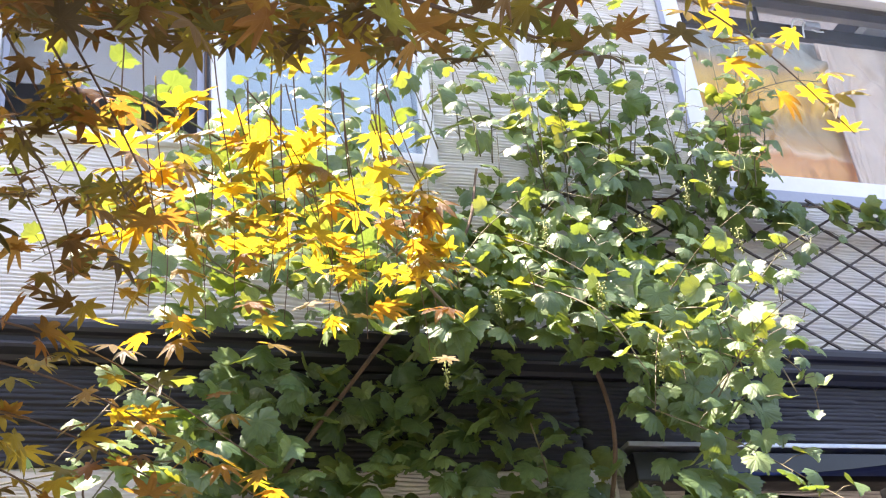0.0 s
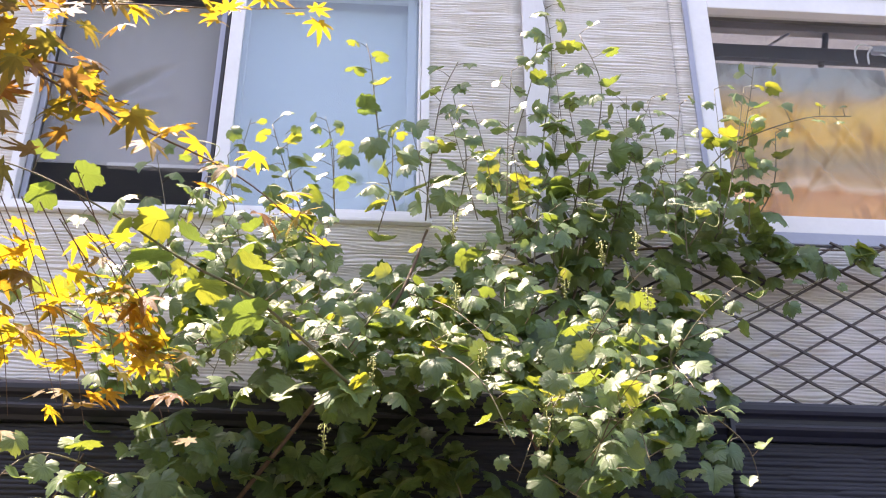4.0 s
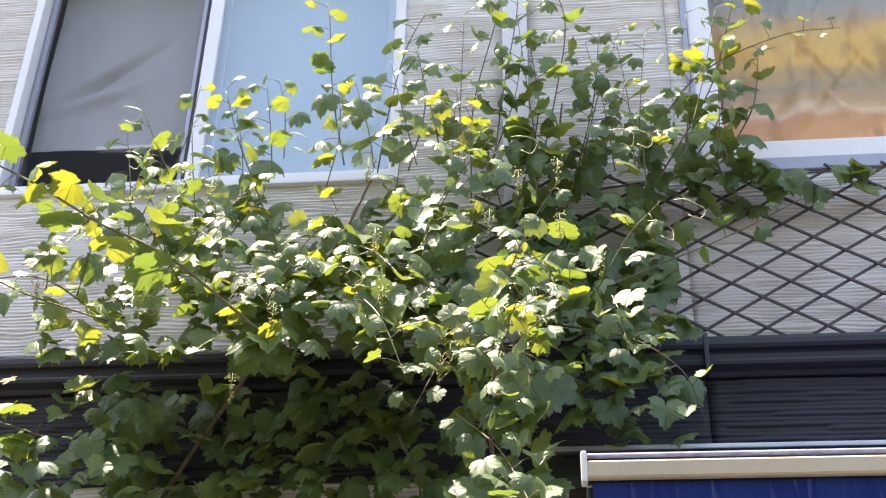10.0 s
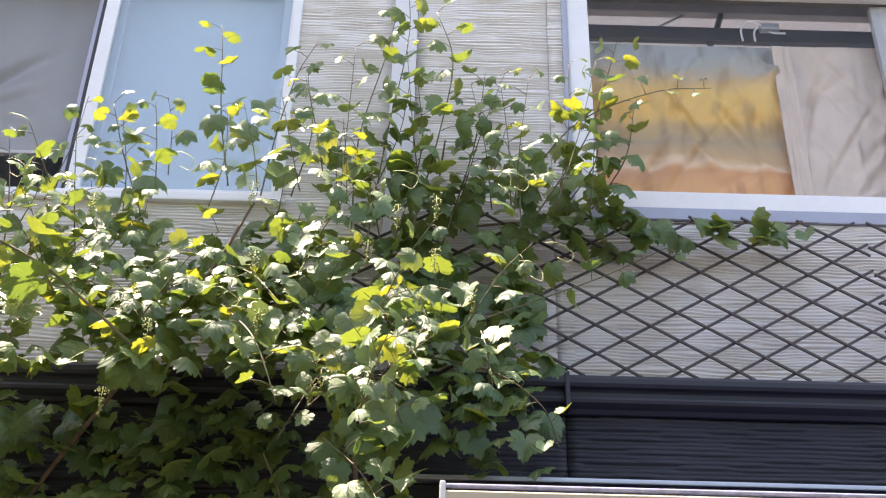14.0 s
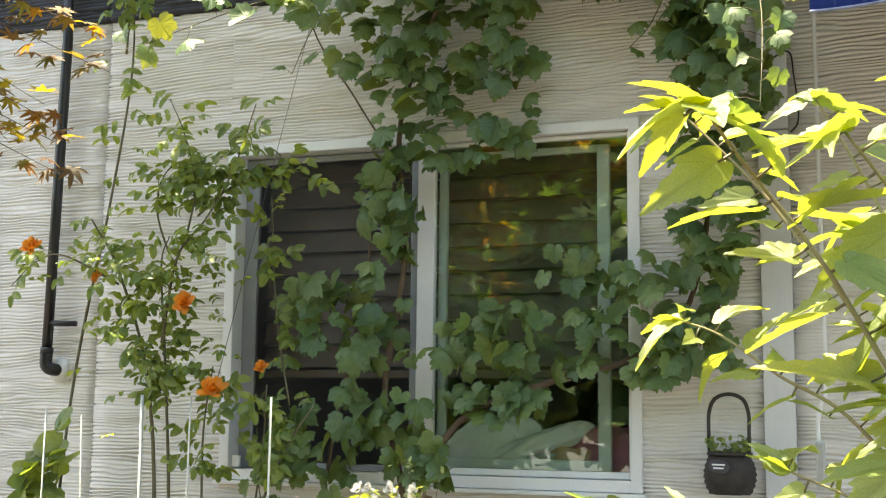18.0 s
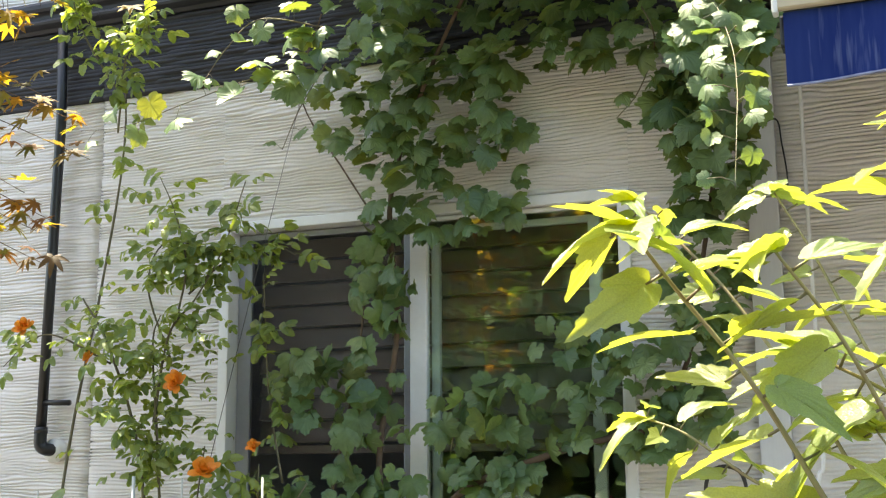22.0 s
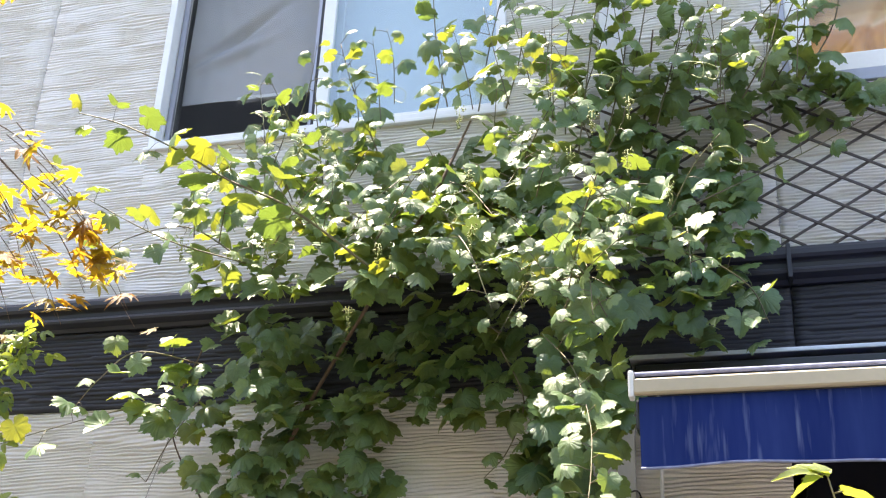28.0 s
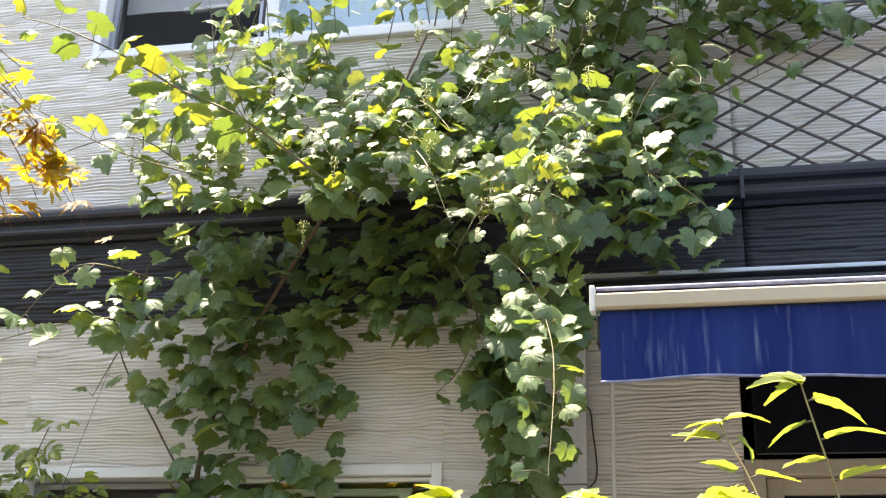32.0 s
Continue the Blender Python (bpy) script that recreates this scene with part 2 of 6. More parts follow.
M_BLUEBLIND = material("pale blue roller blind", (0.77, 0.80, 0.81), 0.75, vary=0.04, scale=2, grain=200, bump=0.04)
M_SLAT = material("brown wooden slat", (0.20, 0.155, 0.125), 0.5, vary=0.15, scale=4, stretch=(0.4, 4, 4), grain=30)
M_BED = material("white bedding", (0.86, 0.84, 0.81), 0.85, vary=0.05)
M_SHEET = material("grey white sheet", (0.60, 0.58, 0.57), 0.85, vary=0.06)
M_PINK = material("pink bedding", (0.70, 0.24, 0.34), 0.85, vary=0.15)
M_PEACH = material("peach blanket", (0.80, 0.50, 0.33), 0.85, vary=0.15)
M_BEIGE = material("beige cloth", (0.80, 0.63, 0.53), 0.5, vary=0.10, scale=9, bump=0.2)
M_PRINT = cloth_bands("printed cloth", ((0.0, (0.66, 0.25, 0.08)), (0.14, (0.76, 0.31, 0.09)), (0.26, (0.86, 0.40, 0.13)), (0.34, (0.74, 0.33, 0.12)), (0.37, (0.86, 0.58, 0.36)), (0.41, (0.62, 0.36, 0.16)), (0.50, (0.44, 0.30, 0.15)), (0.58, (0.62, 0.37, 0.11)), (0.64, (0.88, 0.49, 0.09)), (0.76, (0.88, 0.53, 0.13)), (0.84, (0.66, 0.42, 0.20)), (0.91, (0.46, 0.42, 0.36)), (1.0, (0.40, 0.41, 0.41))), 0.92, 4.08, 0.34)
M_PIPE = material("black drain pipe", (0.018, 0.018, 0.02), 0.35, vary=0.2, bump=0.05)
M_CAP = material("pale plastic", (0.72, 0.72, 0.70), 0.45, vary=0.05)
M_LATTICE = material("dark brown lattice wood", (0.080, 0.060, 0.052), 0.6, vary=0.2, scale=14, stretch=(3, 3, 3))
M_AWNING = material("navy awning cloth", (0.006, 0.018, 0.110), 0.8, vary=0.12, scale=3, grain=11, second=(0.016, 0.034, 0.145), stretch=(4, 1, 0.6), bump=0.15, spec=0.15)
n_, l_ = M_AWNING.node_tree.nodes, M_AWNING.node_tree.links
tc_, mp_, nz_, rp_, mx_ = n_.new("ShaderNodeTexCoord"), n_.new("ShaderNodeMapping"), n_.new("ShaderNodeTexNoise"), n_.new("ShaderNodeValToRGB"), n_.new("ShaderNodeMix")
mp_.inputs["Scale"].default_value = (55, 1, 4)
nz_.inputs["Scale"].default_value, nz_.inputs["Detail"].default_value = 1.0, 3
rp_.color_ramp.elements[0].position, rp_.color_ramp.elements[1].position = 0.58, 0.88
mx_.data_type = 'RGBA'
mx_.inputs[7].default_value = (0.16, 0.20, 0.33, 1)
l_.new(tc_.outputs["Object"], mp_.inputs["Vector"])
l_.new(mp_.outputs[0], nz_.inputs["Vector"])
l_.new(nz_.outputs["Fac"], rp_.inputs["Fac"])
l_.new(rp_.outputs["Color"], mx_.inputs["Factor"])
l_.new(n_["Color Ramp"].outputs["Color"], mx_.inputs[6])
l_.new(mx_.outputs[2], n_["Principled BSDF"].inputs["Base Color"])
M_HEM = material("pale stitched hem", (0.27, 0.30, 0.46), 0.8, vary=0.2, scale=30)
M_CREAM = material("cream painted metal", (0.52, 0.44, 0.31), 0.45, vary=0.06, scale=4, bump=0.05)
M_STEEL = material("galvanised steel", (0.55, 0.56, 0.58), 0.38, metal=0.7, vary=0.1)
M_WICKER = material("dark wicker", (0.045, 0.036, 0.032), 0.7, vary=0.25, scale=30, bump=0.5, dist=0.004)
M_PLATE = material("dark oval plate", (0.05, 0.045, 0.06), 0.4, vary=0.1)
M_INK = material("white paint", (0.8, 0.8, 0.8), 0.5, vary=0.05)
M_BARK = material("brown vine bark", (0.16, 0.105, 0.07), 0.85, vary=0.22, scale=25, grain=160, bump=0.6, dist=0.004)
M_SHOOT = material("green brown shoot", (0.13, 0.14, 0.06), 0.6, vary=0.2, scale=20, second=(0.13, 0.08, 0.05))
M_TWIG = material("yellow green twig", (0.24, 0.24, 0.09), 0.6, vary=0.2, scale=20, second=(0.22, 0.15, 0.08))
M_TENDRIL = material("pale tendril", (0.42, 0.46, 0.16), 0.5, vary=0.15)
M_BERRY = material("green flower cluster", (0.33, 0.36, 0.10), 0.6, vary=0.25, scale=60)
M_ROSEWOOD = material("rose cane", (0.15, 0.13, 0.07), 0.7, vary=0.2, scale=18)
M_STAKE = material("white plant stake", (0.50, 0.52, 0.49), 0.4, vary=0.05)
M_SOIL = material("dark soil", (0.06, 0.045, 0.033), 0.95, vary=0.25, scale=20, bump=0.8, dist=0.01)
M_GROUND = material("concrete yard", (0.105, 0.100, 0.092), 0.85, vary=0.12, scale=0.8, grain=40, bump=0.3)
M_RAIL = material("dark brown rail", (0.085, 0.075, 0.068), 0.5, vary=0.1)
M_REVEAL = material("brown grey board", (0.42, 0.365, 0.31), 0.6, vary=0.12)
M_ROOF = material("dark roof tile", (0.07, 0.07, 0.08), 0.6, vary=0.15)
M_SOFFIT = material("white soffit", (0.7, 0.7, 0.69), 0.7, vary=0.05)
M_STONE = material("planter brick", (0.33, 0.24, 0.19), 0.85, vary=0.2, scale=8)
M_CABLE = material("black cable", (0.02, 0.02, 0.02), 0.5)
M_WIRE = material("thin wire", (0.12, 0.12, 0.12), 0.5, metal=0.5)
M_DOORFRAME = material("beige door frame", (0.46, 0.40, 0.33), 0.5, vary=0.06)
M_DARKGLASS = material("black glossy panel", (0.012, 0.012, 0.014), 0.12, vary=0.1, bump=0)

VINE_TOP = ((0.090, 0.168, 0.070), (0.130, 0.210, 0.078), (0.066, 0.134, 0.062), (0.178, 0.254, 0.088), (0.102, 0.188, 0.084), (0.055, 0.117, 0.054))
VINE_THRU = ((0.22, 0.32, 0.04), (0.32, 0.38, 0.04), (0.18, 0.28, 0.04), (0.42, 0.45, 0.04), (0.50, 0.49, 0.04))
M_VINE = leaf_material("grape leaf", VINE_TOP, VINE_THRU, 0.42, 0.34, spec=0.6)
# autumn tones with light put in: crown set darkened as shaded, golden set brightened
M_MAPLE = leaf_material("shade-toned autumn maple leaf", ((0.045, 0.036, 0.020), (0.10, 0.065, 0.022), (0.040, 0.040, 0.018), (0.070, 0.034, 0.018), (0.036, 0.032, 0.018), (0.12, 0.060, 0.022)),
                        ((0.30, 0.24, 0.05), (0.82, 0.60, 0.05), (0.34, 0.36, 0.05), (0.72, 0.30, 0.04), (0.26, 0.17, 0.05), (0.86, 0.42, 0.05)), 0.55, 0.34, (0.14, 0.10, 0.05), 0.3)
M_MAPLEY = leaf_material("sun-toned golden maple leaf", ((0.10, 0.075, 0.025), (0.18, 0.12, 0.03), (0.12, 0.055, 0.025), (0.10, 0.10, 0.03), (0.09, 0.05, 0.025)),
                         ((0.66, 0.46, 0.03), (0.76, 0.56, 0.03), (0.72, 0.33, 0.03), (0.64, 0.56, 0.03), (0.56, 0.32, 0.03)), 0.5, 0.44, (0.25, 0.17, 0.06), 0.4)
M_SHRUB = leaf_material("pale shrub leaf", ((0.20, 0.27, 0.08), (0.28, 0.33, 0.11), (0.15, 0.23, 0.07)),
                        ((0.48, 0.55, 0.05), (0.58, 0.60, 0.05), (0.34, 0.45, 0.05)), 0.32, 0.46, (0.50, 0.50, 0.25), 0.8)
M_ROSE = leaf_material("rose leaf", ((0.08, 0.14, 0.045), (0.14, 0.20, 0.06), (0.22, 0.27, 0.08), (0.06, 0.11, 0.04)),
                       ((0.36, 0.48, 0.04), (0.54, 0.60, 0.05), (0.26, 0.38, 0.04)), 0.36, 0.42)
M_BURG = leaf_material("reddish brown leaf", ((0.10, 0.055, 0.03), (0.16, 0.09, 0.04), (0.08, 0.06, 0.03)), ((0.4, 0.2, 0.05), (0.5, 0.3, 0.06)), 0.5, 0.3)
M_YARD = leaf_material("yard tree leaf", ((0.07, 0.125, 0.032), (0.10, 0.17, 0.04), (0.08, 0.14, 0.035)), ((0.24, 0.40, 0.04), (0.28, 0.44, 0.04)), 0.5, 0.3)
# for the invented roof sheet that lets daylight into the upper room
M_SKYFILL = leaf_material("added milky fill sheet", ((0.75, 0.76, 0.77), (0.76, 0.76, 0.77)), ((0.30, 0.30, 0.31), (0.30, 0.30, 0.31)), 0.5, 0.7, (0.8, 0.8, 0.8))
M_PETALW = leaf_material("white petal", ((0.75, 0.74, 0.72), (0.8, 0.78, 0.76)), ((0.8, 0.78, 0.74), (0.8, 0.78, 0.74)), 0.7, 0.35, (0.75, 0.7, 0.7))
M_PETALP = leaf_material("pink petal", ((0.84, 0.68, 0.68), (0.82, 0.55, 0.52), (0.84, 0.74, 0.74)), ((0.85, 0.6, 0.6), (0.82, 0.5, 0.48)), 0.7, 0.35, (0.8, 0.6, 0.6))
M_PETALO = leaf_material("orange petal", ((0.75, 0.23, 0.02), (0.80, 0.30, 0.03)), ((0.9, 0.4, 0.03), (0.9, 0.35, 0.02)), 0.6, 0.35, (0.8, 0.4, 0.05))

# ---- mesh helpers ----
RNG = random.Random(7)


def mesh_of(name, verts, faces, mat, smooth=False):
    me = bpy.data.meshes.new(name)
    me.from_pydata([tuple(v) for v in verts], [], [tuple(f) for f in faces])
    me.materials.append(mat)
    if smooth:
        me.polygons.foreach_set("use_smooth", [True] * len(me.polygons))
    me.update()
    return me


def bm_mesh(name, bm, mat, smooth=False):
    me = bpy.data.meshes.new(name)
    bmesh.ops.recalc_face_normals(bm, faces=bm.faces)
    bm.to_mesh(me)
    bm.free()
    me.materials.append(mat)
    if smooth:
        me.polygons.foreach_set("use_smooth", [True] * len(me.polygons))
    return me


def put(name, me, parent=None, label=""):
    ob = new(name, me)
    ob.parent = parent
    if label:
        ob["label"] = label
    return ob


def part(name, bm, mat, parent=None, label="", smooth=False):
    return put(name, bm_mesh(name, bm, mat, smooth), parent, label)


def thing(name, label, category, at=(0, 0, 0), group="", kind=""):
    ob = new(name)
    ob.location = at
    ob.empty_display_size = 0.1
    return tagged(ob, label, category, group, kind)


def block(x0, x1, y0, y1, z0, z1, bevel=0.0, bm=None):
    bm = bm or bmesh.new()
    r = bmesh.ops.create_cube(bm, size=1, matrix=Matrix.Translation(((x0 + x1) / 2, (y0 + y1) / 2, (z0 + z1) / 2)) @ Matrix.Diagonal((x1 - x0, y1 - y0, z1 - z0, 1)))
    if bevel:
        es = list({e for v in r["verts"] for e in v.link_edges})
        bmesh.ops.bevel(bm, geom=es, offset=bevel, segments=2, profile=0.6, affect='EDGES')
    return bm


def smooth_line(pts, steps=6):
    """Points on a smooth curve through pts."""
    p = [Vector(q) for q in pts]
    p = [p[0] * 2 - p[1]] + p + [p[-1] * 2 - p[-2]]
    out = []
    for i in range(1, len(p) - 2):
        for k in range(steps):
            t = k / steps
            a, b, c, d = p[i - 1], p[i], p[i + 1], p[i + 2]
            out.append(0.5 * ((2 * b) + (c - a) * t + (2 * a - 5 * b + 4 * c - d) * t * t + (3 * b - a - 3 * c + d) * t ** 3))
    out.append(p[-2])
    return out


def tube_data(line, r0, r1=None, sides=6, knots=0.0):
    r1 = r0 if r1 is None else r1
    vs, fs = [], []
    up = Vector((0.31, 0.77, 0.55))
    n = len(line)
    for i, q in enumerate(line):
        d = (line[min(i + 1, n - 1)] - line[max(i - 1, 0)])
        d = d.normalized() if d.length > 1e-9 else Vector((0, 0, 1))
        u = d.cross(up)
        u = u.normalized() if u.length > 1e-3 else d.orthogonal().normalized()
        w = d.cross(u)
        r = (r0 + (r1 - r0) * i / max(n - 1, 1)) * (1 + knots * RNG.uniform(-1, 1))
        for k in range(sides):
            a = 2 * math.pi * k / sides
            vs.append(q + (u * math.cos(a) + w * math.sin(a)) * r)
    for i in range(n - 1):
        for k in range(sides):
            k2 = (k + 1) % sides
            fs.append((i * sides + k, i * sides + k2, (i + 1) * sides + k2, (i + 1) * sides + k))
    fs.append(tuple(range(sides - 1, -1, -1)))
    fs.append(tuple(range((n - 1) * sides, n * sides)))
    return vs, fs


def tube(name, line, r0, mat, parent=None, r1=None, sides=6, label="", knots=0.0):
    return put(name, mesh_of(name, *tube_data(line, r0, r1, sides, knots), mat, True), parent, label)


def joined(name, datas, mat, parent=None, label="", smooth=True):
    vs, fs = [], []
    for v, f in datas:
        o = len(vs)
        vs += list(v)
        fs += [tuple(i + o for i in q) for q in f]
    return put(name, mesh_of(name, vs, fs, mat, smooth), parent, label)


def extrude_x(name, profile, x0, x1, mat, parent=None, label=""):
    """A closed (y, z) profile drawn out along x."""
    n = len(profile)
    vs = [(x0, y, z) for y, z in profile] + [(x1, y, z) for y, z in profile]
    fs = [(i, (i + 1) % n, n + (i + 1) % n, n + i) for i in range(n)] + [tuple(range(n - 1, -1, -1)), tuple(range(n, 2 * n))]
    bm = bmesh.new()
    bv = [bm.verts.new(v) for v in vs]
    for f in fs:
        bm.faces.new([bv[i] for i in f])
    return part(name, bm, mat, parent, label)


# ---- relief of the siding ----
LATTICE = np.random.RandomState(3).rand(256, 256)


def value_noise(u, v):
    iu, iv = np.floor(u).astype(int), np.floor(v).astype(int)
    fu, fv = u - iu, v - iv
    fu, fv = fu * fu * (3 - 2 * fu), fv * fv * (3 - 2 * fv)
    g = lambda a, b: LATTICE[a % 256, b % 256]
    return (g(iu, iv) * (1 - fu) + g(iu + 1, iv) * fu) * (1 - fv) + (g(iu, iv + 1) * (1 - fu) + g(iu + 1, iv + 1) * fu) * fv


def combed(x, z):
    """Flowing horizontal combed ridges that run into one another."""
    ph = z / 0.0130 + 1.6 * value_noise(x * 3.1 + 7, z * 10 + 3) + 1.3 * value_noise(x * 10.5, z * 30 + 40)
    f = ph % 1.0
    groove = np.clip(1 - np.abs(f - 0.5) / 0.24, 0, 1) ** 0.7        # narrow furrow under each ridge
    amp = 0.10 + 1.5 * value_noise(x * 9 + 90, z * 55 + 11) ** 1.3
    return 0.0066 - 0.0096 * amp * groove + 0.0016 * f + 0.0012 * value_noise(x * 30, z * 120)


def split_stone(x, z):
    """Short staggered strips of uneven depth."""
    h = 0.0158
    row = np.floor(z / h + 0.12 * value_noise(x * 5, z * 8))
    off = LATTICE[row.astype(int) % 256, 17] * 3
    col = np.floor(x / 0.16 + off + 0.8 * value_noise(x * 3, row * 5.3))
    d = LATTICE[(row.astype(int) * 7) % 256, (col.astype(int) * 13) % 256]
    edge = np.clip(np.abs((z / h + 0.12 * value_noise(x * 5, z * 8)) % 1 - 0.5) * 2 - 0.5, 0, 1)
    return 0.013 * d - 0.011 * edge + 0.002 * value_noise(x * 60, z * 200)


def sheet(name, x0, x1, z0, z1, fn, mat, parent, y=0.0, dx=0.026, dz=0.0023, gap=0.0012, seamless=""):
    """One siding panel: relief in front, edges turned back into the wall."""
    x0, x1, z0, z1 = x0 + gap * ("l" not in seamless), x1 - gap * ("r" not in seamless), z0 + gap, z1 - gap
    nx, nz = max(7, int((x1 - x0) / dx) + 1), max(7, int((z1 - z0) / dz) + 1)
    xs, zs = np.linspace(x0, x1, nx), np.linspace(z0, z1, nz)
    X, Z = np.meshgrid(xs, zs)
    Y = y - fn(X, Z)
    Y[0, :] = Y[-1, :] = y + 0.012
    if "l" not in seamless:
        Y[:, 0] = y + 0.012
    if "r" not in seamless:
        Y[:, -1] = y + 0.012
    X[:, 0], X[:, 1], X[:, -1], X[:, -2] = x0, x0 + 0.0005, x1, x1 - 0.0005
    Z[0], Z[1], Z[-1], Z[-2] = z0, z0 + 0.0005, z1, z1 - 0.0005
    co = np.stack([X, Y, Z], -1).reshape(-1, 3)
    i = np.arange(nx * nz).reshape(nz, nx)
    q = np.stack([i[:-1, :-1], i[:-1, 1:], i[1:, 1:], i[1:, :-1]], -1).reshape(-1, 4)
    me = bpy.data.meshes.new(name)
    me.vertices.add(len(co))
    me.vertices.foreach_set("co", co.ravel())
    me.loops.add(q.size)
    me.loops.foreach_set("vertex_index", q.ravel())
    me.polygons.add(len(q))
    me.polygons.foreach_set("loop_start", np.arange(len(q)) * 4)
    me.polygons.foreach_set("loop_total", np.full(len(q), 4))
    me.update(calc_edges=True)
    me.validate()
    me.materials.append(mat)
    me.polygons.foreach_set("use_smooth", [True] * len(me.polygons))
    return put(name, me, parent)


# ---- the large structure ----
ground = part("ground", block(-60, 60, -60, 40, -0.3, 0.0), M_GROUND)
tagged(ground, "worn concrete yard in front of the house", "ground", kind="structure")

XL, XR = -3.4, 4.2
LX0, LX1, LZ0, LZ1 = -1.494, 0.018, 1.237, 2.432    # lower window
WX0, WX1, WZ0, WZ1 = -1.470, 0.024, 4.079, 5.252   # upper window with the roller blinds
RX0, RX1, RZ0, RZ1 = 1.047, 2.576, 4.040, 5.294    # upper window with the hung cloths
DX0, DX1, DZ1 = 0.963, 1.95, 2.728                 # doorway under the awning
BAND0, BAND1 = 2.965, 3.272
CORN1 = 3.392

front = thing("wall_front", "house front clad in pale combed siding panels", "wall", kind="structure")


def backing(x0, x1, z0, z1):
    part("backing", block(x0, x1, 0.014, 0.20, z0, z1), M_BACK, front)


for a in ((XL - 3, LX0, 0, BAND0), (LX0, LX1, 0, LZ0), (LX0, LX1, LZ1, BAND0), (LX1, DX0, 0, BAND0), (DX0, DX1, DZ1, BAND0), (DX1, XR + 3, 0, BAND0),
          (XL - 3, XR + 3, BAND0, CORN1), (XL - 3, WX0, CORN1, 6.3), (WX0, WX1, CORN1, WZ0), (WX0, WX1, WZ1, 6.3), (WX1, RX0, CORN1, 6.3),
          (RX0, RX1, CORN1, RZ0), (RX0, RX1, RZ1, 6.3), (RX1, XR + 3, CORN1, 6.3)):
    backing(*a)

JL, JR, T0, T1 = -2.040, 0.990, 0.390, 0.482      # panel joints and the pale trim
for x0, x1, z0, z1, sm in ((XL, JL, 0, 1.989, ""), (XL, JL, 1.989, BAND0, ""), (JL, LX0, 0, 1.989, "r"), (JL, LX0, 1.989, BAND0, "r"), (LX0, LX1, 0, LZ0, "lr"), (LX0, LX1, LZ1, BAND0, "lr"),
                           (LX1, T0, 0, 1.989, "l"), (LX1, T0, 1.989, BAND0, "l"), (T1, DX0, 0, 1.989, "r"), (T1, DX0, 1.989, BAND0, "r"), (DX0, DX1, DZ1, BAND0, "lr"), (DX1, XR, 0, BAND0, "l"),
                           (XL, JL, CORN1, 6.3, ""), (JL, WX0, CORN1, 6.3, "r"), (WX0, WX1, CORN1, WZ0, "lr"), (WX0, WX1, WZ1, 6.3, "lr"),
                           (WX1, T0, CORN1, 6.3, "l"), (T1, JR, CORN1, 6.3, ""), (JR, RX0, CORN1, 6.3, "r"), (RX0, RX1, CORN1, RZ0, "lr"), (RX0, RX1, RZ1, 6.3, "lr"), (RX1, XR, CORN1, 6.3, "l")):
    sheet("siding_panel", x0, x1, z0, z1, combed, M_SIDING, front, gap=0.0007, seamless=sm)
for x0, x1 in ((XL, JL), (JL, T0), (T0, 1.006), (1.006, XR)):
    sheet("charcoal_panel", x0, x1, BAND0, BAND1, split_stone, M_DARK, front, y=-0.014, dx=0.016, dz=0.0026, gap=0.0015)
for x, z0, z1 in ((JL, 0, BAND0), (JL, CORN1, 6.3), (JR, CORN1, 6.3)):
    part("joint_bead", block(x - 0.005, x + 0.005, -0.0045, 0.01, z0, z1, 0.001), M_JOINT, front)
# pale trim boards that cover the seam between two house halves
for z0, z1 in ((0, 2.356), (2.360, BAND0 - 0.002), (CORN1 + 0.002, 6.3)):
    part("trim_board", block(T0, T1, -0.026, 0.012, z0, z1, 0.004), M_TRIM, front, "pale grey trim board")

PROFILE = [(0.013, 3.392), (-0.070, 3.392), (-0.082, 3.386), (-0.087, 3.374), (-0.086, 3.358), (-0.078, 3.348), (-0.062, 3.344), (-0.056, 3.338), (-0.055, 3.322),
           (-0.062, 3.316), (-0.074, 3.312), (-0.078, 3.304), (-0.074, 3.295), (-0.060, 3.289), (-0.045, 3.284), (-0.034, 3.272), (0.013, 3.272)]
cornice = thing("cornice", "charcoal cornice moulding along the storey line", "moulding", kind="structure")
for x0, x1 in ((XL, JL), (JL + 0.002, 1.006), (1.009, XR)):
    extrude_x("moulding", PROFILE, x0, x1, M_CORNICE, cornice)
part("moulding_cover", block(1.000, 1.015, -0.091, -0.02, 3.274, 3.396, 0.003), M_CORNICE, cornice)

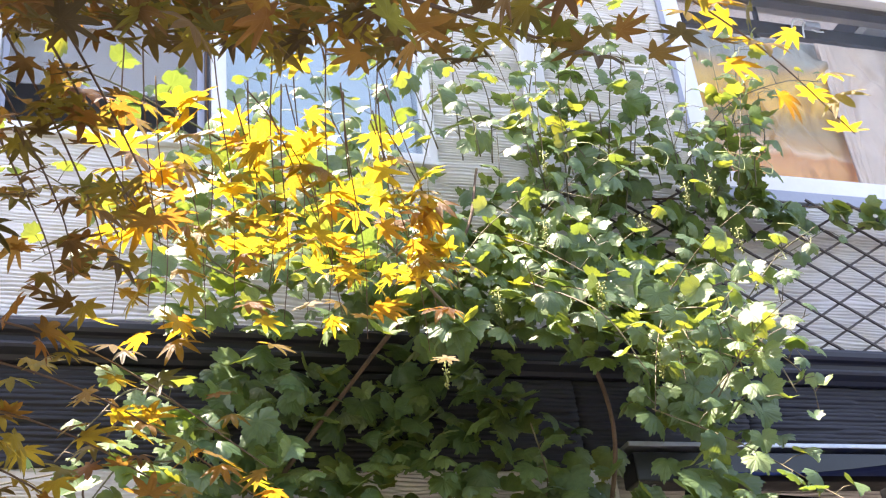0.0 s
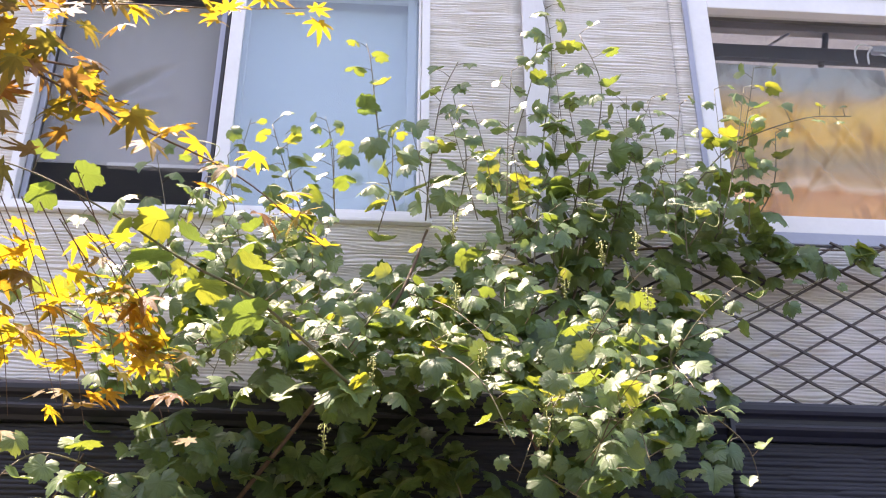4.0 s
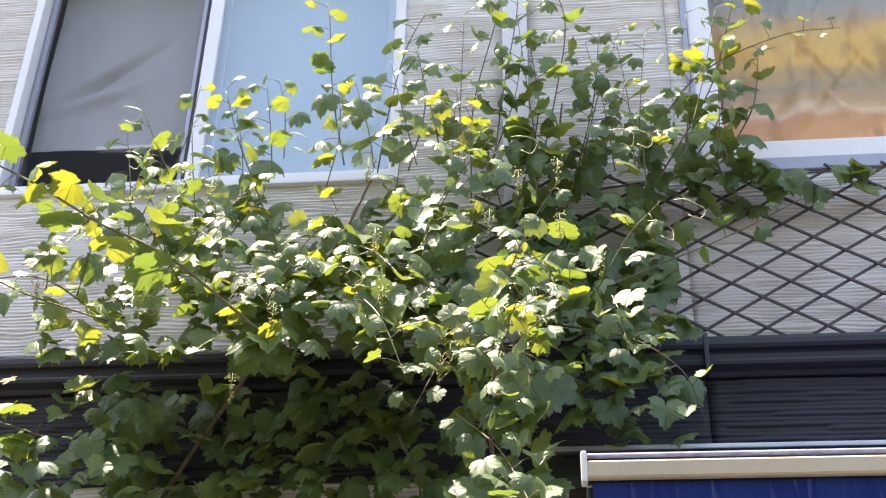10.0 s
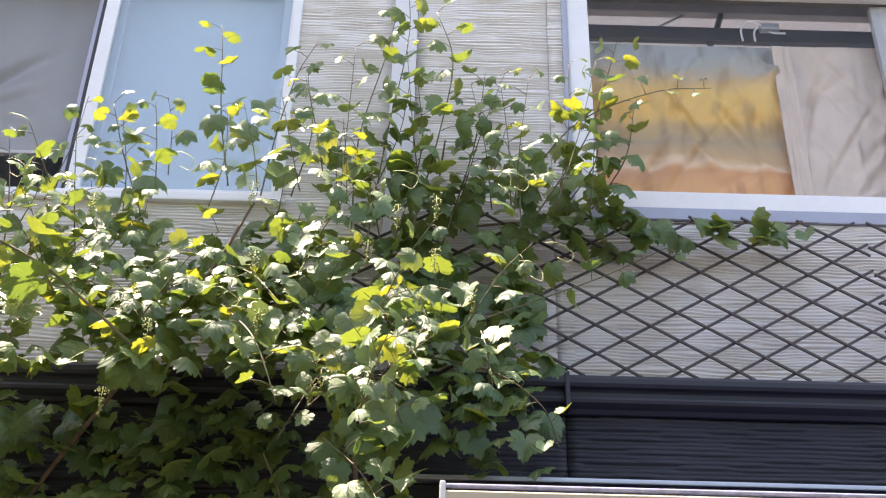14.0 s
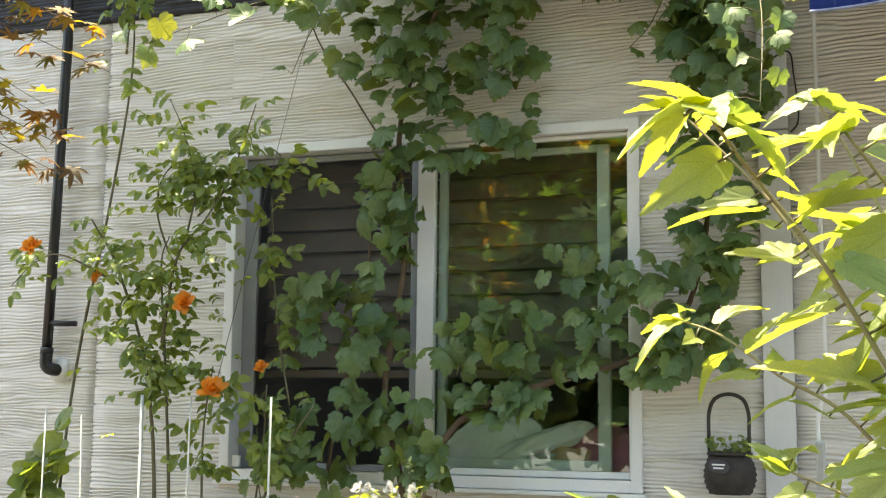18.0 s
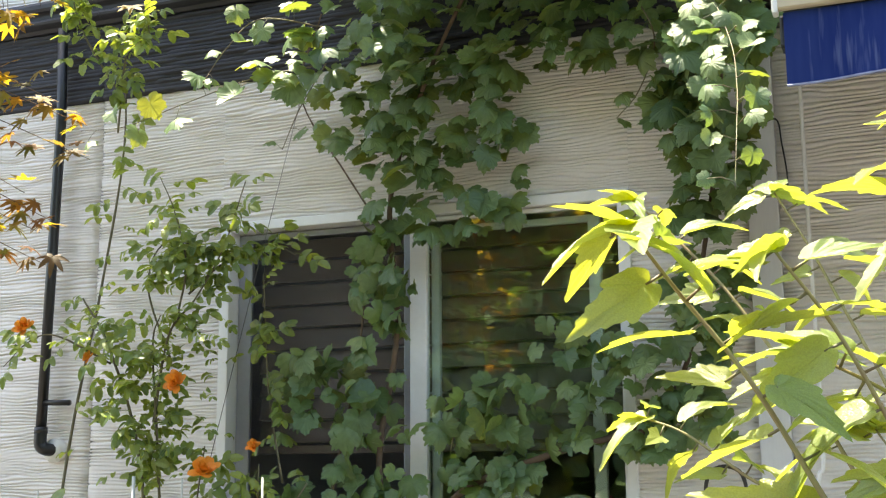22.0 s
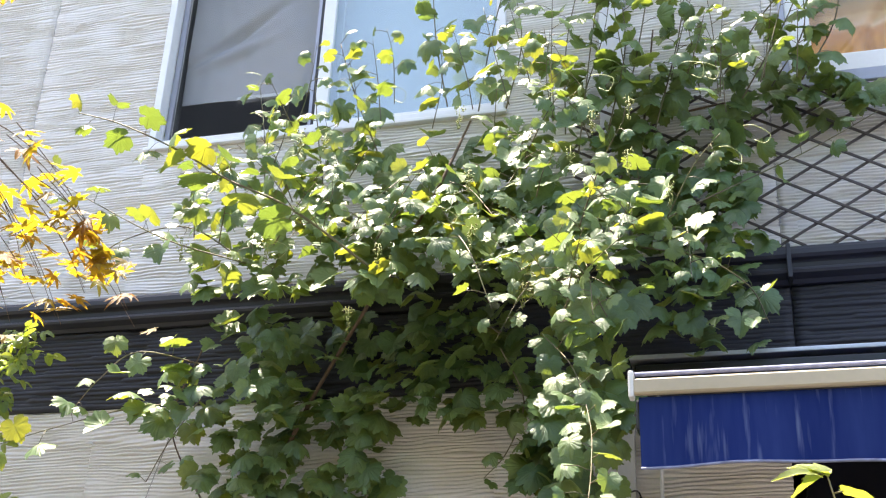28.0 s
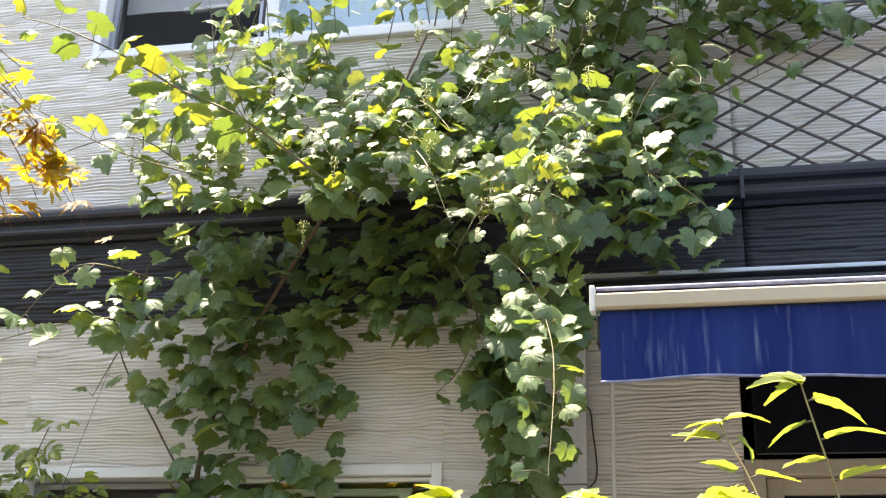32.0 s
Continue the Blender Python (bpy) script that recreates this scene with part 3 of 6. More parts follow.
# the rest of the house, closed round but for added openings that light it
for nm, b, mt in (("wall_west", (XL - 3, XL - 2.8, 0.2, 3.8, 0, 6.3), M_SIDING), ("wall_east", (XR + 2.8, XR + 3, 0.2, 3.8, 0, 6.3), M_SIDING),
                  ("ceiling_lower", (XL - 2.8, XR + 2.8, 0.2, 3.8, 2.85, 3.1), M_ROOM), ("ceiling_upper", (XL - 2.8, 0.8, 0.2, 3.8, 5.6, 5.8), M_ROOM), ("ceiling_edge", (0.8, 3.4, 0.2, 0.42, 5.6, 5.8), M_ROOM), ("ceiling_rear", (0.8, 3.4, 2.4, 3.8, 5.6, 5.8), M_ROOM), ("ceiling_east", (3.4, XR + 2.8, 0.2, 3.8, 5.6, 5.8), M_ROOM),
                  ("floor_lower", (XL - 2.8, XR + 2.8, 0.2, 3.8, 0.3, 0.4), M_WOODFLOOR),
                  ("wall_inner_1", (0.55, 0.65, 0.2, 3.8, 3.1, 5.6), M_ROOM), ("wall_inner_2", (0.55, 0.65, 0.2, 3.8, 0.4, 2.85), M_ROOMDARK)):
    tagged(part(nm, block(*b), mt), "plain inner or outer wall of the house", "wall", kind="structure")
# the upper opening is invented, so that daylight reaches the room from behind
bk = thing("wall_back", "unseen rear wall with a wide opening added to light the upper room", "wall", kind="structure")
for b in ((XL - 2.8, 0.7, 3.8, 4.0, 0, 6.3), (0.7, 7.0, 3.8, 4.0, 0, 3.5), (0.7, 7.0, 3.8, 4.0, 5.58, 6.3)):
    part("wall_piece", block(*b), M_ROOM, bk)
roof = thing("roof", "dark tiled roof with a shallow white eave", "roof", kind="structure")
for x0, x1, y0, y1 in ((XL - 3.2, 0.8, EAVE_Y, 4.3), (0.8, 3.4, EAVE_Y, 0.42), (0.8, 3.4, 2.4, 4.3), (3.4, XR + 3.2, EAVE_Y, 4.3)):
    part("soffit", block(x0, x1, y0, y1, 6.30, 6.36), M_SOFFIT, roof)
    part("roof_slab", block(x0, x1, y0 - 0.02 * (y0 < 0), y1, 6.364, 6.52), M_ROOF, roof)


# unseen sheet over a roof gap, both added to brighten the upper room
tagged(part("skylight", block(0.79, 3.41, 0.41, 2.41, 6.53, 6.538), M_SKYFILL), "unseen milky roof sheet added to light the upper room", "skylight", kind="structure")


# ---- windows ----
def ring(name, x0, x1, z0, z1, wl_, wr, wb, wt, y0, y1, mat, parent, bevel=0.004, label=""):
    """Four mitre-less bars of a frame, as one mesh."""
    bm = bmesh.new()
    block(x0, x0 + wl_, y0, y1, z0, z1, bevel, bm)
    block(x1 - wr, x1, y0, y1, z0, z1, bevel, bm)
    block(x0 + wl_ - 0.001, x1 - wr + 0.001, y0 + 0.0006, y1 - 0.0006, z0 + 0.0006, z0 + wb, bevel, bm)
    block(x0 + wl_ - 0.001, x1 - wr + 0.001, y0 + 0.0006, y1 - 0.0006, z1 - wt, z1 - 0.0006, bevel, bm)
    return part(name, bm, mat, parent, label)


def pane(name, x0, x1, z0, z1, y, mat, parent, thick=0.005):
    ob = part(name, block(x0, x1, y, y + thick, z0, z1), mat, parent)
    ob.visible_shadow = False
    return ob


def blind(name, x0, x1, z0, z1, y, mat, parent, fold=0.0, label="", seed=1, wrinkle=0.0, crease=0.0, pulls=0):
    """A hanging cloth with soft folds, given thickness by a second layer."""
    nx, nz = (150, 120) if pulls else (90, 70) if wrinkle or crease else (40, 30)
    rr = random.Random(seed)
    lines = [(rr.random(), rr.random(), rr.choice((0.6, 0.9, 1.2, 1.5, 2.2)), rr.uniform(0.08, 0.3), rr.uniform(0.012, 0.030), rr.uniform(-0.026, 0.026)) for _ in range(pulls)]
    vs, fs = [], []
    for layer in (0, 0.003):
        for j in range(nz + 1):
            for i in range(nx + 1):
                u, v = i / nx, j / nz
                d = fold * (math.sin(9 * (u + 0.55 * v) + seed) * 0.5 + 0.5 * noise.noise(Vector((u * 4, v * 4, seed))) + 0.35 * noise.noise(Vector((u * 11, v * 8, seed + 5))))
                d += wrinkle * (1.0 - abs(noise.noise(Vector((u * 5 + v * 3, v * 2.5 - u * 2, seed + 9)))) * 3.0) + 0.5 * wrinkle * (1.0 - abs(noise.noise(Vector((u * 4 - v * 9, v * 5 + u * 4, seed + 2)))) * 3.0)
                for a0, b0, k in ((0.24, 0.52, 1.0), (0.20, 0.30, -0.6)):
                    d += crease * k * math.exp(-((v - a0 - b0 * u) / 0.035) ** 2) * max(0.0, 1 - abs(u - 0.36) / 0.42)
                for u0, v0, ang, long, wide, amp in lines:
                    along = (u - u0) * math.cos(ang) + (v - v0) * math.sin(ang)
                    if abs(along) < 2.5 * long:
                        across = (v - v0) * math.cos(ang) - (u - u0) * math.sin(ang) + 0.12 * along * along
                        d += amp * math.exp(-(along / long) ** 2 - (across / wide) ** 2)
                d *= min(1.0, (1.02 - v) * 6) if wrinkle else 1.0
                vs.append((x0 + (x1 - x0) * u, y + layer + d, z0 + (z1 - z0) * v + (fold * 0.25 * math.sin(5 * u + seed) if j == 0 else 0)))
    s = (nx + 1) * (nz + 1)
    for j in range(nz):
        for i in range(nx):
            a = j * (nx + 1) + i
            fs.append((a, a + 1, a + nx + 2, a + nx + 1))
            fs.append((s + a, s + a + nx + 1, s + a + nx + 2, s + a + 1))
    return put(name, mesh_of(name, vs, fs, mat, True), parent, label)


# upper window with grey and pale blue blinds
w1 = thing("window_1", "white sliding window with its sash half open", "window", kind="structure")
ring("window_frame", WX0, WX1, WZ0, WZ1, 0.032, 0.032, 0.030, 0.032, -0.016, 0.11, M_WHITE, w1)
part("window_sill", block(WX0 - 0.012, WX1 + 0.012, -0.030, 0.0, WZ0 - 0.016, WZ0 - 0.001, 0.003), M_WHITE, w1)
ring("fixed_sash", -0.757, WX1 - 0.034, WZ0 + 0.032, WZ1 - 0.034, 0.052, 0.010, 0.020, 0.012, 0.004, 0.034, M_WHITE, w1, 0.003)
ring("rear_sash", -0.74, WX1 - 0.05, WZ0 + 0.034, WZ1 - 0.05, 0.05, 0.036, 0.03, 0.022, 0.062, 0.084, M_WHITE, w1, 0.003)
pane("pane", -0.712, WX1 - 0.046, WZ0 + 0.05, WZ1 - 0.047, 0.016, M_GLASS_R, w1)
ring("screen_frame", WX0 + 0.036, -0.742, WZ0 + 0.033, WZ1 - 0.035, 0.022, 0.058, 0.022, 0.020, 0.042, 0.058, M_GREYF, w1, 0.003, "grey aluminium screen frame")
part("gasket", block(-0.776, -0.763, 0.02, 0.06, WZ0 + 0.035, WZ1 - 0.036), M_GASKET, w1)
pane("insect_net", WX0 + 0.058, -0.80, WZ0 + 0.055, WZ1 - 0.055, 0.050, M_NET, w1, 0.001)
rb = thing("roller_blind", "grey cloth blind hanging creased behind the open sash, its foot raised", "blind")
blind("cloth", WX0 + 0.04, -0.77, 4.372, 5.17, 0.135, M_BLIND, rb, 0.012, seed=3, crease=0.040)
part("foot_bar", block(WX0 + 0.30, -0.80, 0.126, 0.15, 4.362, 4.378, 0.003), M_WHITE, rb, "pale foot bar")
rb2 = thing("roller_blind", "pale blue cloth blind drawn down behind the glass", "blind")
blind("cloth", -0.745, WX1 - 0.04, 4.11, 5.22, 0.118, M_BLUEBLIND, rb2, 0.004, seed=8)
part("hem", block(-0.74, WX1 - 0.045, 0.106, 0.116, 4.10, 4.245, 0.004), M_BLUEBLIND, rb2)

# upper window with cloths on a rail
w2 = thing("window_2", "white sliding window in a grey aluminium surround", "window", kind="structure")
ring("outer_frame", RX0, RX1, RZ0, RZ1, 0.022, 0.022, 0.050, 0.034, -0.020, 0.05, M_GREYF, w2, 0.003, "grey aluminium surround")
ring("window_frame", RX0 + 0.0225, RX1 - 0.0225, RZ0 + 0.051, RZ1 - 0.035, 0.085, 0.07, 0.077, 0.090, -0.010, 0.048, M_WHITE, w2, 0.006)
ring("sash", 2.316, RX1 - 0.095, RZ0 + 0.130, RZ1 - 0.127, 0.10, 0.02, 0.02, 0.05, 0.055, 0.085, M_SASH, w2, 0.004)
pane("pane", RX0 + 0.109, 2.34, RZ0 + 0.129, RZ1 - 0.126, 0.03, M_GLASS, w2)
pane("pane", 2.41, RX1 - 0.115, RZ0 + 0.15, RZ1 - 0.176, 0.07, M_GLASS, w2)
pr = thing("printed_cloth", "orange and yellow printed cloth hung over a rail behind the window", "cloth")
blind("cloth", 1.08, 1.945, 4.05, 5.03, 0.17, M_PRINT, pr, 0.022, seed=11, wrinkle=0.006, pulls=46)
bc = thing("beige_cloth", "creased beige cloth hung over a rail behind the window", "cloth")
blind("cloth", 1.925, 2.68, 4.05, 5.03, 0.155, M_BEIGE, bc, 0.022, seed=21, wrinkle=0.006, pulls=60)
blind("folded_edge", 1.915, 1.99, 4.10, 4.998, 0.135, M_BEIGE, bc, 0.012, seed=5)
rails = thing("curtain_rail", "dark rails with a bracket behind the window head", "rail")
part("rail", block(0.9, 2.75, 0.22, 0.25, 5.112, 5.184, 0.004), M_RAIL, rails)
part("rail", block(0.9, 2.75, 0.29, 0.33, 5.335, 5.47, 0.004), M_REVEAL, rails, "brown grey head board")
tube("bracket", smooth_line([(1.70, 0.24, 5.10), (1.75, 0.27, 5.24), (1.80, 0.33, 5.40)]), 0.014, M_RAIL, rails)
tube("brace", [Vector((1.48, 0.255, 5.20)), Vector((1.66, 0.33, 5.38))], 0.006, M_GREYF, rails)
hk = thing("coat_hanger", "white wire hanger hooked over the rail", "hanger")
tube("hook", smooth_line([(1.80, 0.12, 5.02), (1.795, 0.11, 5.07), (1.82, 0.11, 5.11), (1.87, 0.12, 5.115), (1.93, 0.14, 5.09), (1.99, 0.15, 5.095)]), 0.0042, M_WHITE, hk)
tube("arm", smooth_line([(1.85, 0.12, 5.02), (1.848, 0.11, 5.06), (1.87, 0.12, 5.10)]), 0.0042, M_WHITE, hk)
part("clip", block(1.88, 1.96, 0.12, 0.15, 5.09, 5.125, 0.008), M_GREYF, hk)

# lower window
w3 = thing("window_3", "white sliding window overgrown with vine", "window", kind="structure")
ring("window_frame", LX0, LX1, LZ0, LZ1, 0.040, 0.036, 0.038, 0.036, -0.018, 0.12, M_WHITE, w3)
part("window_sill", block(LX0 - 0.012, LX1 + 0.012, -0.034, 0.0, LZ0 - 0.014, LZ0 - 0.001, 0.003), M_WHITE, w3)
ring("front_sash", -0.756, LX1 - 0.038, LZ0 + 0.040, LZ1 - 0.038, 0.062, 0.008, 0.022, 0.014, 0.006, 0.038, M_WHITE, w3, 0.004)
ring("rear_sash", -0.70, -0.100, LZ0 + 0.06, LZ1 - 0.062, 0.03, 0.042, 0.034, 0.024, 0.066, 0.09, M_WHITE, w3, 0.004)
pane("pane", -0.696, LX1 - 0.045, LZ0 + 0.06, LZ1 - 0.05, 0.02, M_GLASS_L, w3)
ring("screen_frame", LX0 + 0.042, -0.74, LZ0 + 0.041, LZ1 - 0.040, 0.055, 0.055, 0.022, 0.022, 0.046, 0.064, M_GREYF, w3, 0.004, "grey aluminium screen frame")
pane("insect_net", LX0 + 0.095, -0.79, LZ0 + 0.06, LZ1 - 0.06, 0.052, M_NET, w3, 0.001)
part("latch", block(LX0 + 0.045, LX0 + 0.075, -0.002, 0.012, LZ0 + 0.045, LZ0 + 0.085, 0.003), M_WHITE, w3)
vb = thing("venetian_blind", "brown slatted blind half raised inside the lower window", "blind")
for k in range(9):
    z = 2.36 - k * 0.085
    bm = block(-1.46, -0.02, -0.003, 0.003, -0.041, 0.041, 0.001)
    bmesh.ops.transform(bm, matrix=pose(0, 0.24, z, -16), verts=bm.verts)
    part("slat", bm, M_SLAT, vb)
part("bottom_rail", block(-1.46, -0.02, 0.225, 0.255, 1.60, 1.63, 0.004), M_SLAT, vb)
bed = thing("bed", "bed with a heaped white quilt beside the window", "bed")
part("mattress", block(-1.0, 0.4, 0.26, 1.9, 0.40, 1.12, 0.06), M_BED, bed)


def heap(name, cx, cy, cz, rx, ry, rz, mat, parent, seed, tilt=0.0):
    bm = bmesh.new()
    bmesh.ops.create_icosphere(bm, subdivisions=4, radius=1)
    for v in bm.verts:
        p = v.co.copy()
        k = 1 + 0.30 * noise.noise(p * 1.6 + Vector((seed, 0, 0))) + 0.10 * noise.noise(p * 5 + Vector((seed, 3, 0)))
        v.co = Vector((cx + p.x * rx * k, cy + p.y * ry * k, cz + p.z * rz * k + p.x * rx * tilt))
    return part(name, bm, mat, parent, smooth=True)


heap("quilt", -0.52, 0.155, 1.25, 0.25, 0.05, 0.21, M_BED, bed, 3)
heap("folded_sheet", -0.42, 0.125, 1.35, 0.24, 0.03, 0.045, M_BED, bed, 6, 0.42)
heap("folded_sheet", -0.50, 0.120, 1.29, 0.24, 0.028, 0.036, M_SHEET, bed, 8, 0.22)
heap("pillow", -0.25, 0.135, 1.28, 0.13, 0.04, 0.10, M_PEACH, bed, 9)
heap("cushion", -0.12, 0.150, 1.34, 0.12, 0.05, 0.11, M_PINK, bed, 14)

# doorway under the awning
door = thing("door_1", "dark doorway in a beige frame under the awning", "door", kind="structure")
ring("door_frame", DX0, DX1, 0.0, 2.43, 0.06, 0.06, 0.06, 0.05, -0.02, 0.10, M_DOORFRAME, door, 0.005)
part("transom", block(DX0 + 0.035, DX1 - 0.035, -0.012, 0.02, 2.445, 2.725, 0.004), M_DARKGLASS, door, "black glossy panel above the door")
part("leaf", block(DX0 + 0.062, DX1 - 0.062, 0.04, 0.08, 0.062, 2.375, 0.004), M_DARKGLASS, door)
ring("inner_trim", DX0 + 0.063, DX1 - 0.063, 0.065, 2.378, 0.05, 0.05, 0.05, 0.05, 0.015, 0.038, M_DOORFRAME, door, 0.004)

# ---- awning ----
aw = thing("awning", "navy cloth awning rolled out on a cream front bar", "awning")
AX0, AX1, AY = 0.612, 3.6, -1.14
part("hood", block(0.485, AX1, -0.135, -0.028, 3.000, 3.016, 0.004), M_STEEL, aw, "pale metal hood")
part("wall_rail", block(0.50, AX1, -0.125, -0.03, 2.89, 2.986, 0.006), M_PIPE, aw)
vs, fs = [], []
NX, NY = 60, 10
for layer in (0, -0.002):
    for j in range(NY + 1):
        for i in range(NX + 1):
            u, v = i / NX, j / NY
            vs.append((AX0 + 0.03 + (AX1 - AX0 - 0.06) * u, -0.10 + (AY + 0.10) * v, 2.93 + (2.57 - 2.93) * v - 0.02 * math.sin(math.pi * v) + layer))
sl = (NX + 1) * (NY + 1)
for j in range(NY):
    for i in range(NX):
        a = j * (NX + 1) + i
        fs += [(a, a + NX + 1, a + NX + 2, a + 1), (sl + a, sl + a + 1, sl + a + NX + 2, sl + a + NX + 1)]
put("canopy", mesh_of("canopy", vs, fs, M_AWNING, True), aw)
extrude_x("front_bar", [(AY + 0.002, 2.531), (AY - 0.012, 2.531), (AY - 0.016, 2.535), (AY - 0.016, 2.564), (AY - 0.012, 2.568), (AY + 0.002, 2.568)], AX0, AX1, M_CREAM, aw, "cream metal front bar")
tube("cloth_roll", [Vector((AX0 + 0.004, AY + 0.004, 2.584)), Vector((AX1, AY + 0.004, 2.584))], 0.0055, M_HEM, aw, sides=8)
part("end_cap", block(AX0 - 0.010, AX0 + 0.003, AY - 0.020, AY + 0.016, 2.522, 2.588, 0.005), M_CAP, aw, "white plastic end cap")
part("arm_joint", block(AX0 + 0.0, AX0 + 0.03, AY + 0.035, AY + 0.09, 2.46, 2.535, 0.006), M_PIPE, aw)
tube("folding_arm", [Vector((AX0 + 0.02, AY + 0.07, 2.50)), Vector((AX0 + 0.55, -0.62, 2.62)), Vector((AX0 + 0.06, -0.10, 2.86))], 0.018, M_PIPE, aw, sides=8)
vs, fs = [], []
NX, NZ = 150, 8
for layer in (0, 0.0025):
    for j in range(NZ + 1):
        for i in range(NX + 1):
            u, v = i / NX, j / NZ
            x = AX0 + 0.012 + (AX1 - AX0 - 0.014) * u
            w = v * (0.012 * math.sin(x * 9) + 0.006 * math.sin(x * 23 + 1))
            vs.append((x, AY + layer - w + 0.004, 2.528 - v * (0.166 + 0.003 * math.sin(x * 5))))
sl = (NX + 1) * (NZ + 1)
for j in range(NZ):
    for i in range(NX):
        a = j * (NX + 1) + i
        fs += [(a, a + NX + 1, a + NX + 2, a + 1), (sl + a, sl + a + 1, sl + a + NX + 2, sl + a + NX + 1)]
va = put("valance", mesh_of("valance", vs, fs, M_AWNING, True), aw)
hem = [Vector((AX0 + 0.012 + (AX1 - AX0 - 0.014) * k / 150, AY + 0.002 - 0.012 * math.sin((AX0 + 0.012 + (AX1 - AX0 - 0.014) * k / 150) * 9) - 0.006 * math.sin((AX0 + 0.012 + (AX1 - AX0 - 0.014) * k / 150) * 23 + 1), 2.361 - 0.003 * math.sin((AX0 + 0.012 + (AX1 - AX0 - 0.014) * k / 150) * 5))) for k in range(151)]
tube("hem", hem, 0.0035, M_HEM, va, sides=5)
cr = thing("awning_crank", "white crank rod with a grey grip hanging by the wall", "crank")
tube("rod", smooth_line([(0.57, -0.09, 2.94), (0.572, -0.09, 2.2), (0.574, -0.085, 1.60), (0.560, -0.085, 1.52), (0.548, -0.085, 1.46), (0.552, -0.085, 1.40)]), 0.0065, M_WHITE, cr)
part("grip", block(0.540, 0.566, -0.098, -0.072, 1.27, 1.41, 0.006), M_STEEL, cr, "grey grip")
cb = thing("cable", "black cable clipped to the pale trim", "cable")
tube("cord", smooth_line([(0.34, -0.12, 2.52), (0.413, -0.05, 2.561), (0.488, -0.033, 2.600), (0.503, -0.03, 2.52), (0.514, -0.03, 2.42), (0.510, -0.03, 2.37), (0.490, -0.03, 2.345)]), 0.0028, M_CABLE, cb)

# ---- lattice on the wall above the cornice ----
PITCH, SLOPE = 0.1835, 0.585          # spacing along x and rise over run of the slats


def trellis(tx0, tx1, tz0, tz1, shift, seed):
    rr = random.Random(seed)
    lat = thing("trellis", "dark brown expanding lattice trellis fixed above the cornice", "trellis", group="trellises")
    for k in range(-12, 16):
        for sgn, yy, foot in ((-1, -0.060, 1.063), (1, -0.050, 0.967)):
            a = Vector((foot + shift + k * PITCH, yy, tz0))
            b = a + Vector((sgn * (tz1 - tz0) / SLOPE, 0, tz1 - tz0))
            lo, hi = 0.0, 1.0
            for x_, least in ((tx0, True), (tx1 + rr.uniform(-0.05, 0.05), False)):
                u = (x_ - a.x) / (b.x - a.x)
                if (b.x > a.x) == least:
                    lo = max(lo, u)
                else:
                    hi = min(hi, u)
            if hi - lo > 0.14:
                p, q = a.lerp(b, lo), a.lerp(b, hi)
                d = (q - p).normalized()
                p, q = p - d * 0.012 * rr.random(), q + d * 0.015 * rr.random()
                dv = q - p
                bm = block(-dv.length / 2, dv.length / 2, -0.0035, 0.0035, -0.0043, 0.0043, 0.0012)
                bmesh.ops.transform(bm, matrix=Matrix.Translation((p + q) / 2) @ Matrix.Rotation(-math.atan2(dv.z, dv.x), 4, 'Y'), verts=bm.verts)
                part("slat", bm, M_LATTICE, lat)


trellis(0.30, 2.06, 3.397, 4.02, 0.0, 1)
trellis(2.08, 3.3, 3.402, 4.04, 0.05, 2)

# ---- drain pipe and hanging basket ----
dp = thing("drain_pipe", "thin black drain pipe with an elbow into the wall", "pipe")
tube("pipe", [Vector((-2.205, -0.075, 3.26)), Vector((-2.207, -0.055, 2.9)), Vector((-2.218, -0.055, 2.3)), Vector((-2.229, -0.055, 1.655))], 0.020, M_PIPE, dp, sides=10)
tube("elbow", smooth_line([(-2.229, -0.055, 1.685), (-2.227, -0.055, 1.642), (-2.212, -0.048, 1.625), (-2.188, -0.02, 1.621)]), 0.024, M_PIPE, dp, sides=10)
tube("collar", [Vector((-2.228, -0.055, 1.682)), Vector((-2.228, -0.055, 1.705))], 0.025, M_PIPE, dp, sides=10)
tube("wall_plug", [Vector((-2.187, -0.034, 1.619)), Vector((-2.183, 0.01, 1.619))], 0.044, M_CAP, dp, sides=14, label="pale round wall sleeve")
tube("pipe_clip", [Vector((-2.226, -0.060, 1.797)), Vector((-2.109, -0.045, 1.794))], 0.011, M_PIPE, dp, sides=8)

bk_ = thing("hanging_basket", "dark wicker basket with a tall loop handle on the wall", "basket")
BX, BY, BZ = 0.295, -0.095, 1.250
vs, fs = [], []
NA, NH = 28, 14
for j in range(NH + 1):
    v = j / NH
    r = 0.052 + 0.024 * math.sin(math.pi * min(v * 0.92 + 0.06, 1)) ** 0.8
    for i in range(NA):
        a = 2 * math.pi * i / NA
        rr = r + 0.0028 * (1 if (i // 2 + j) % 2 else -1)
        vs.append((BX + rr * math.cos(a), BY + rr * math.sin(a) * 0.95, BZ + 0.118 * v))
for j in range(NH):
    for i in range(NA):
        fs.append((j * NA + i, j * NA + (i + 1) % NA, (j + 1) * NA + (i + 1) % NA, (j + 1) * NA + i))
fs.append(tuple(range(NA - 1, -1, -1)))
put("bowl", mesh_of("bowl", vs, fs, M_WICKER, True), bk_)
ringline = [Vector((BX + 0.062 * math.cos(a * math.pi / 12), BY + 0.060 * math.sin(a * math.pi / 12), BZ + 0.118)) for a in range(25)]
tube("rim", ringline, 0.006, M_WICKER, bk_)
part("soil", block(BX - 0.05, BX + 0.05, BY - 0.045, BY + 0.045, BZ + 0.06, BZ + 0.105, 0.02), M_SOIL, bk_)
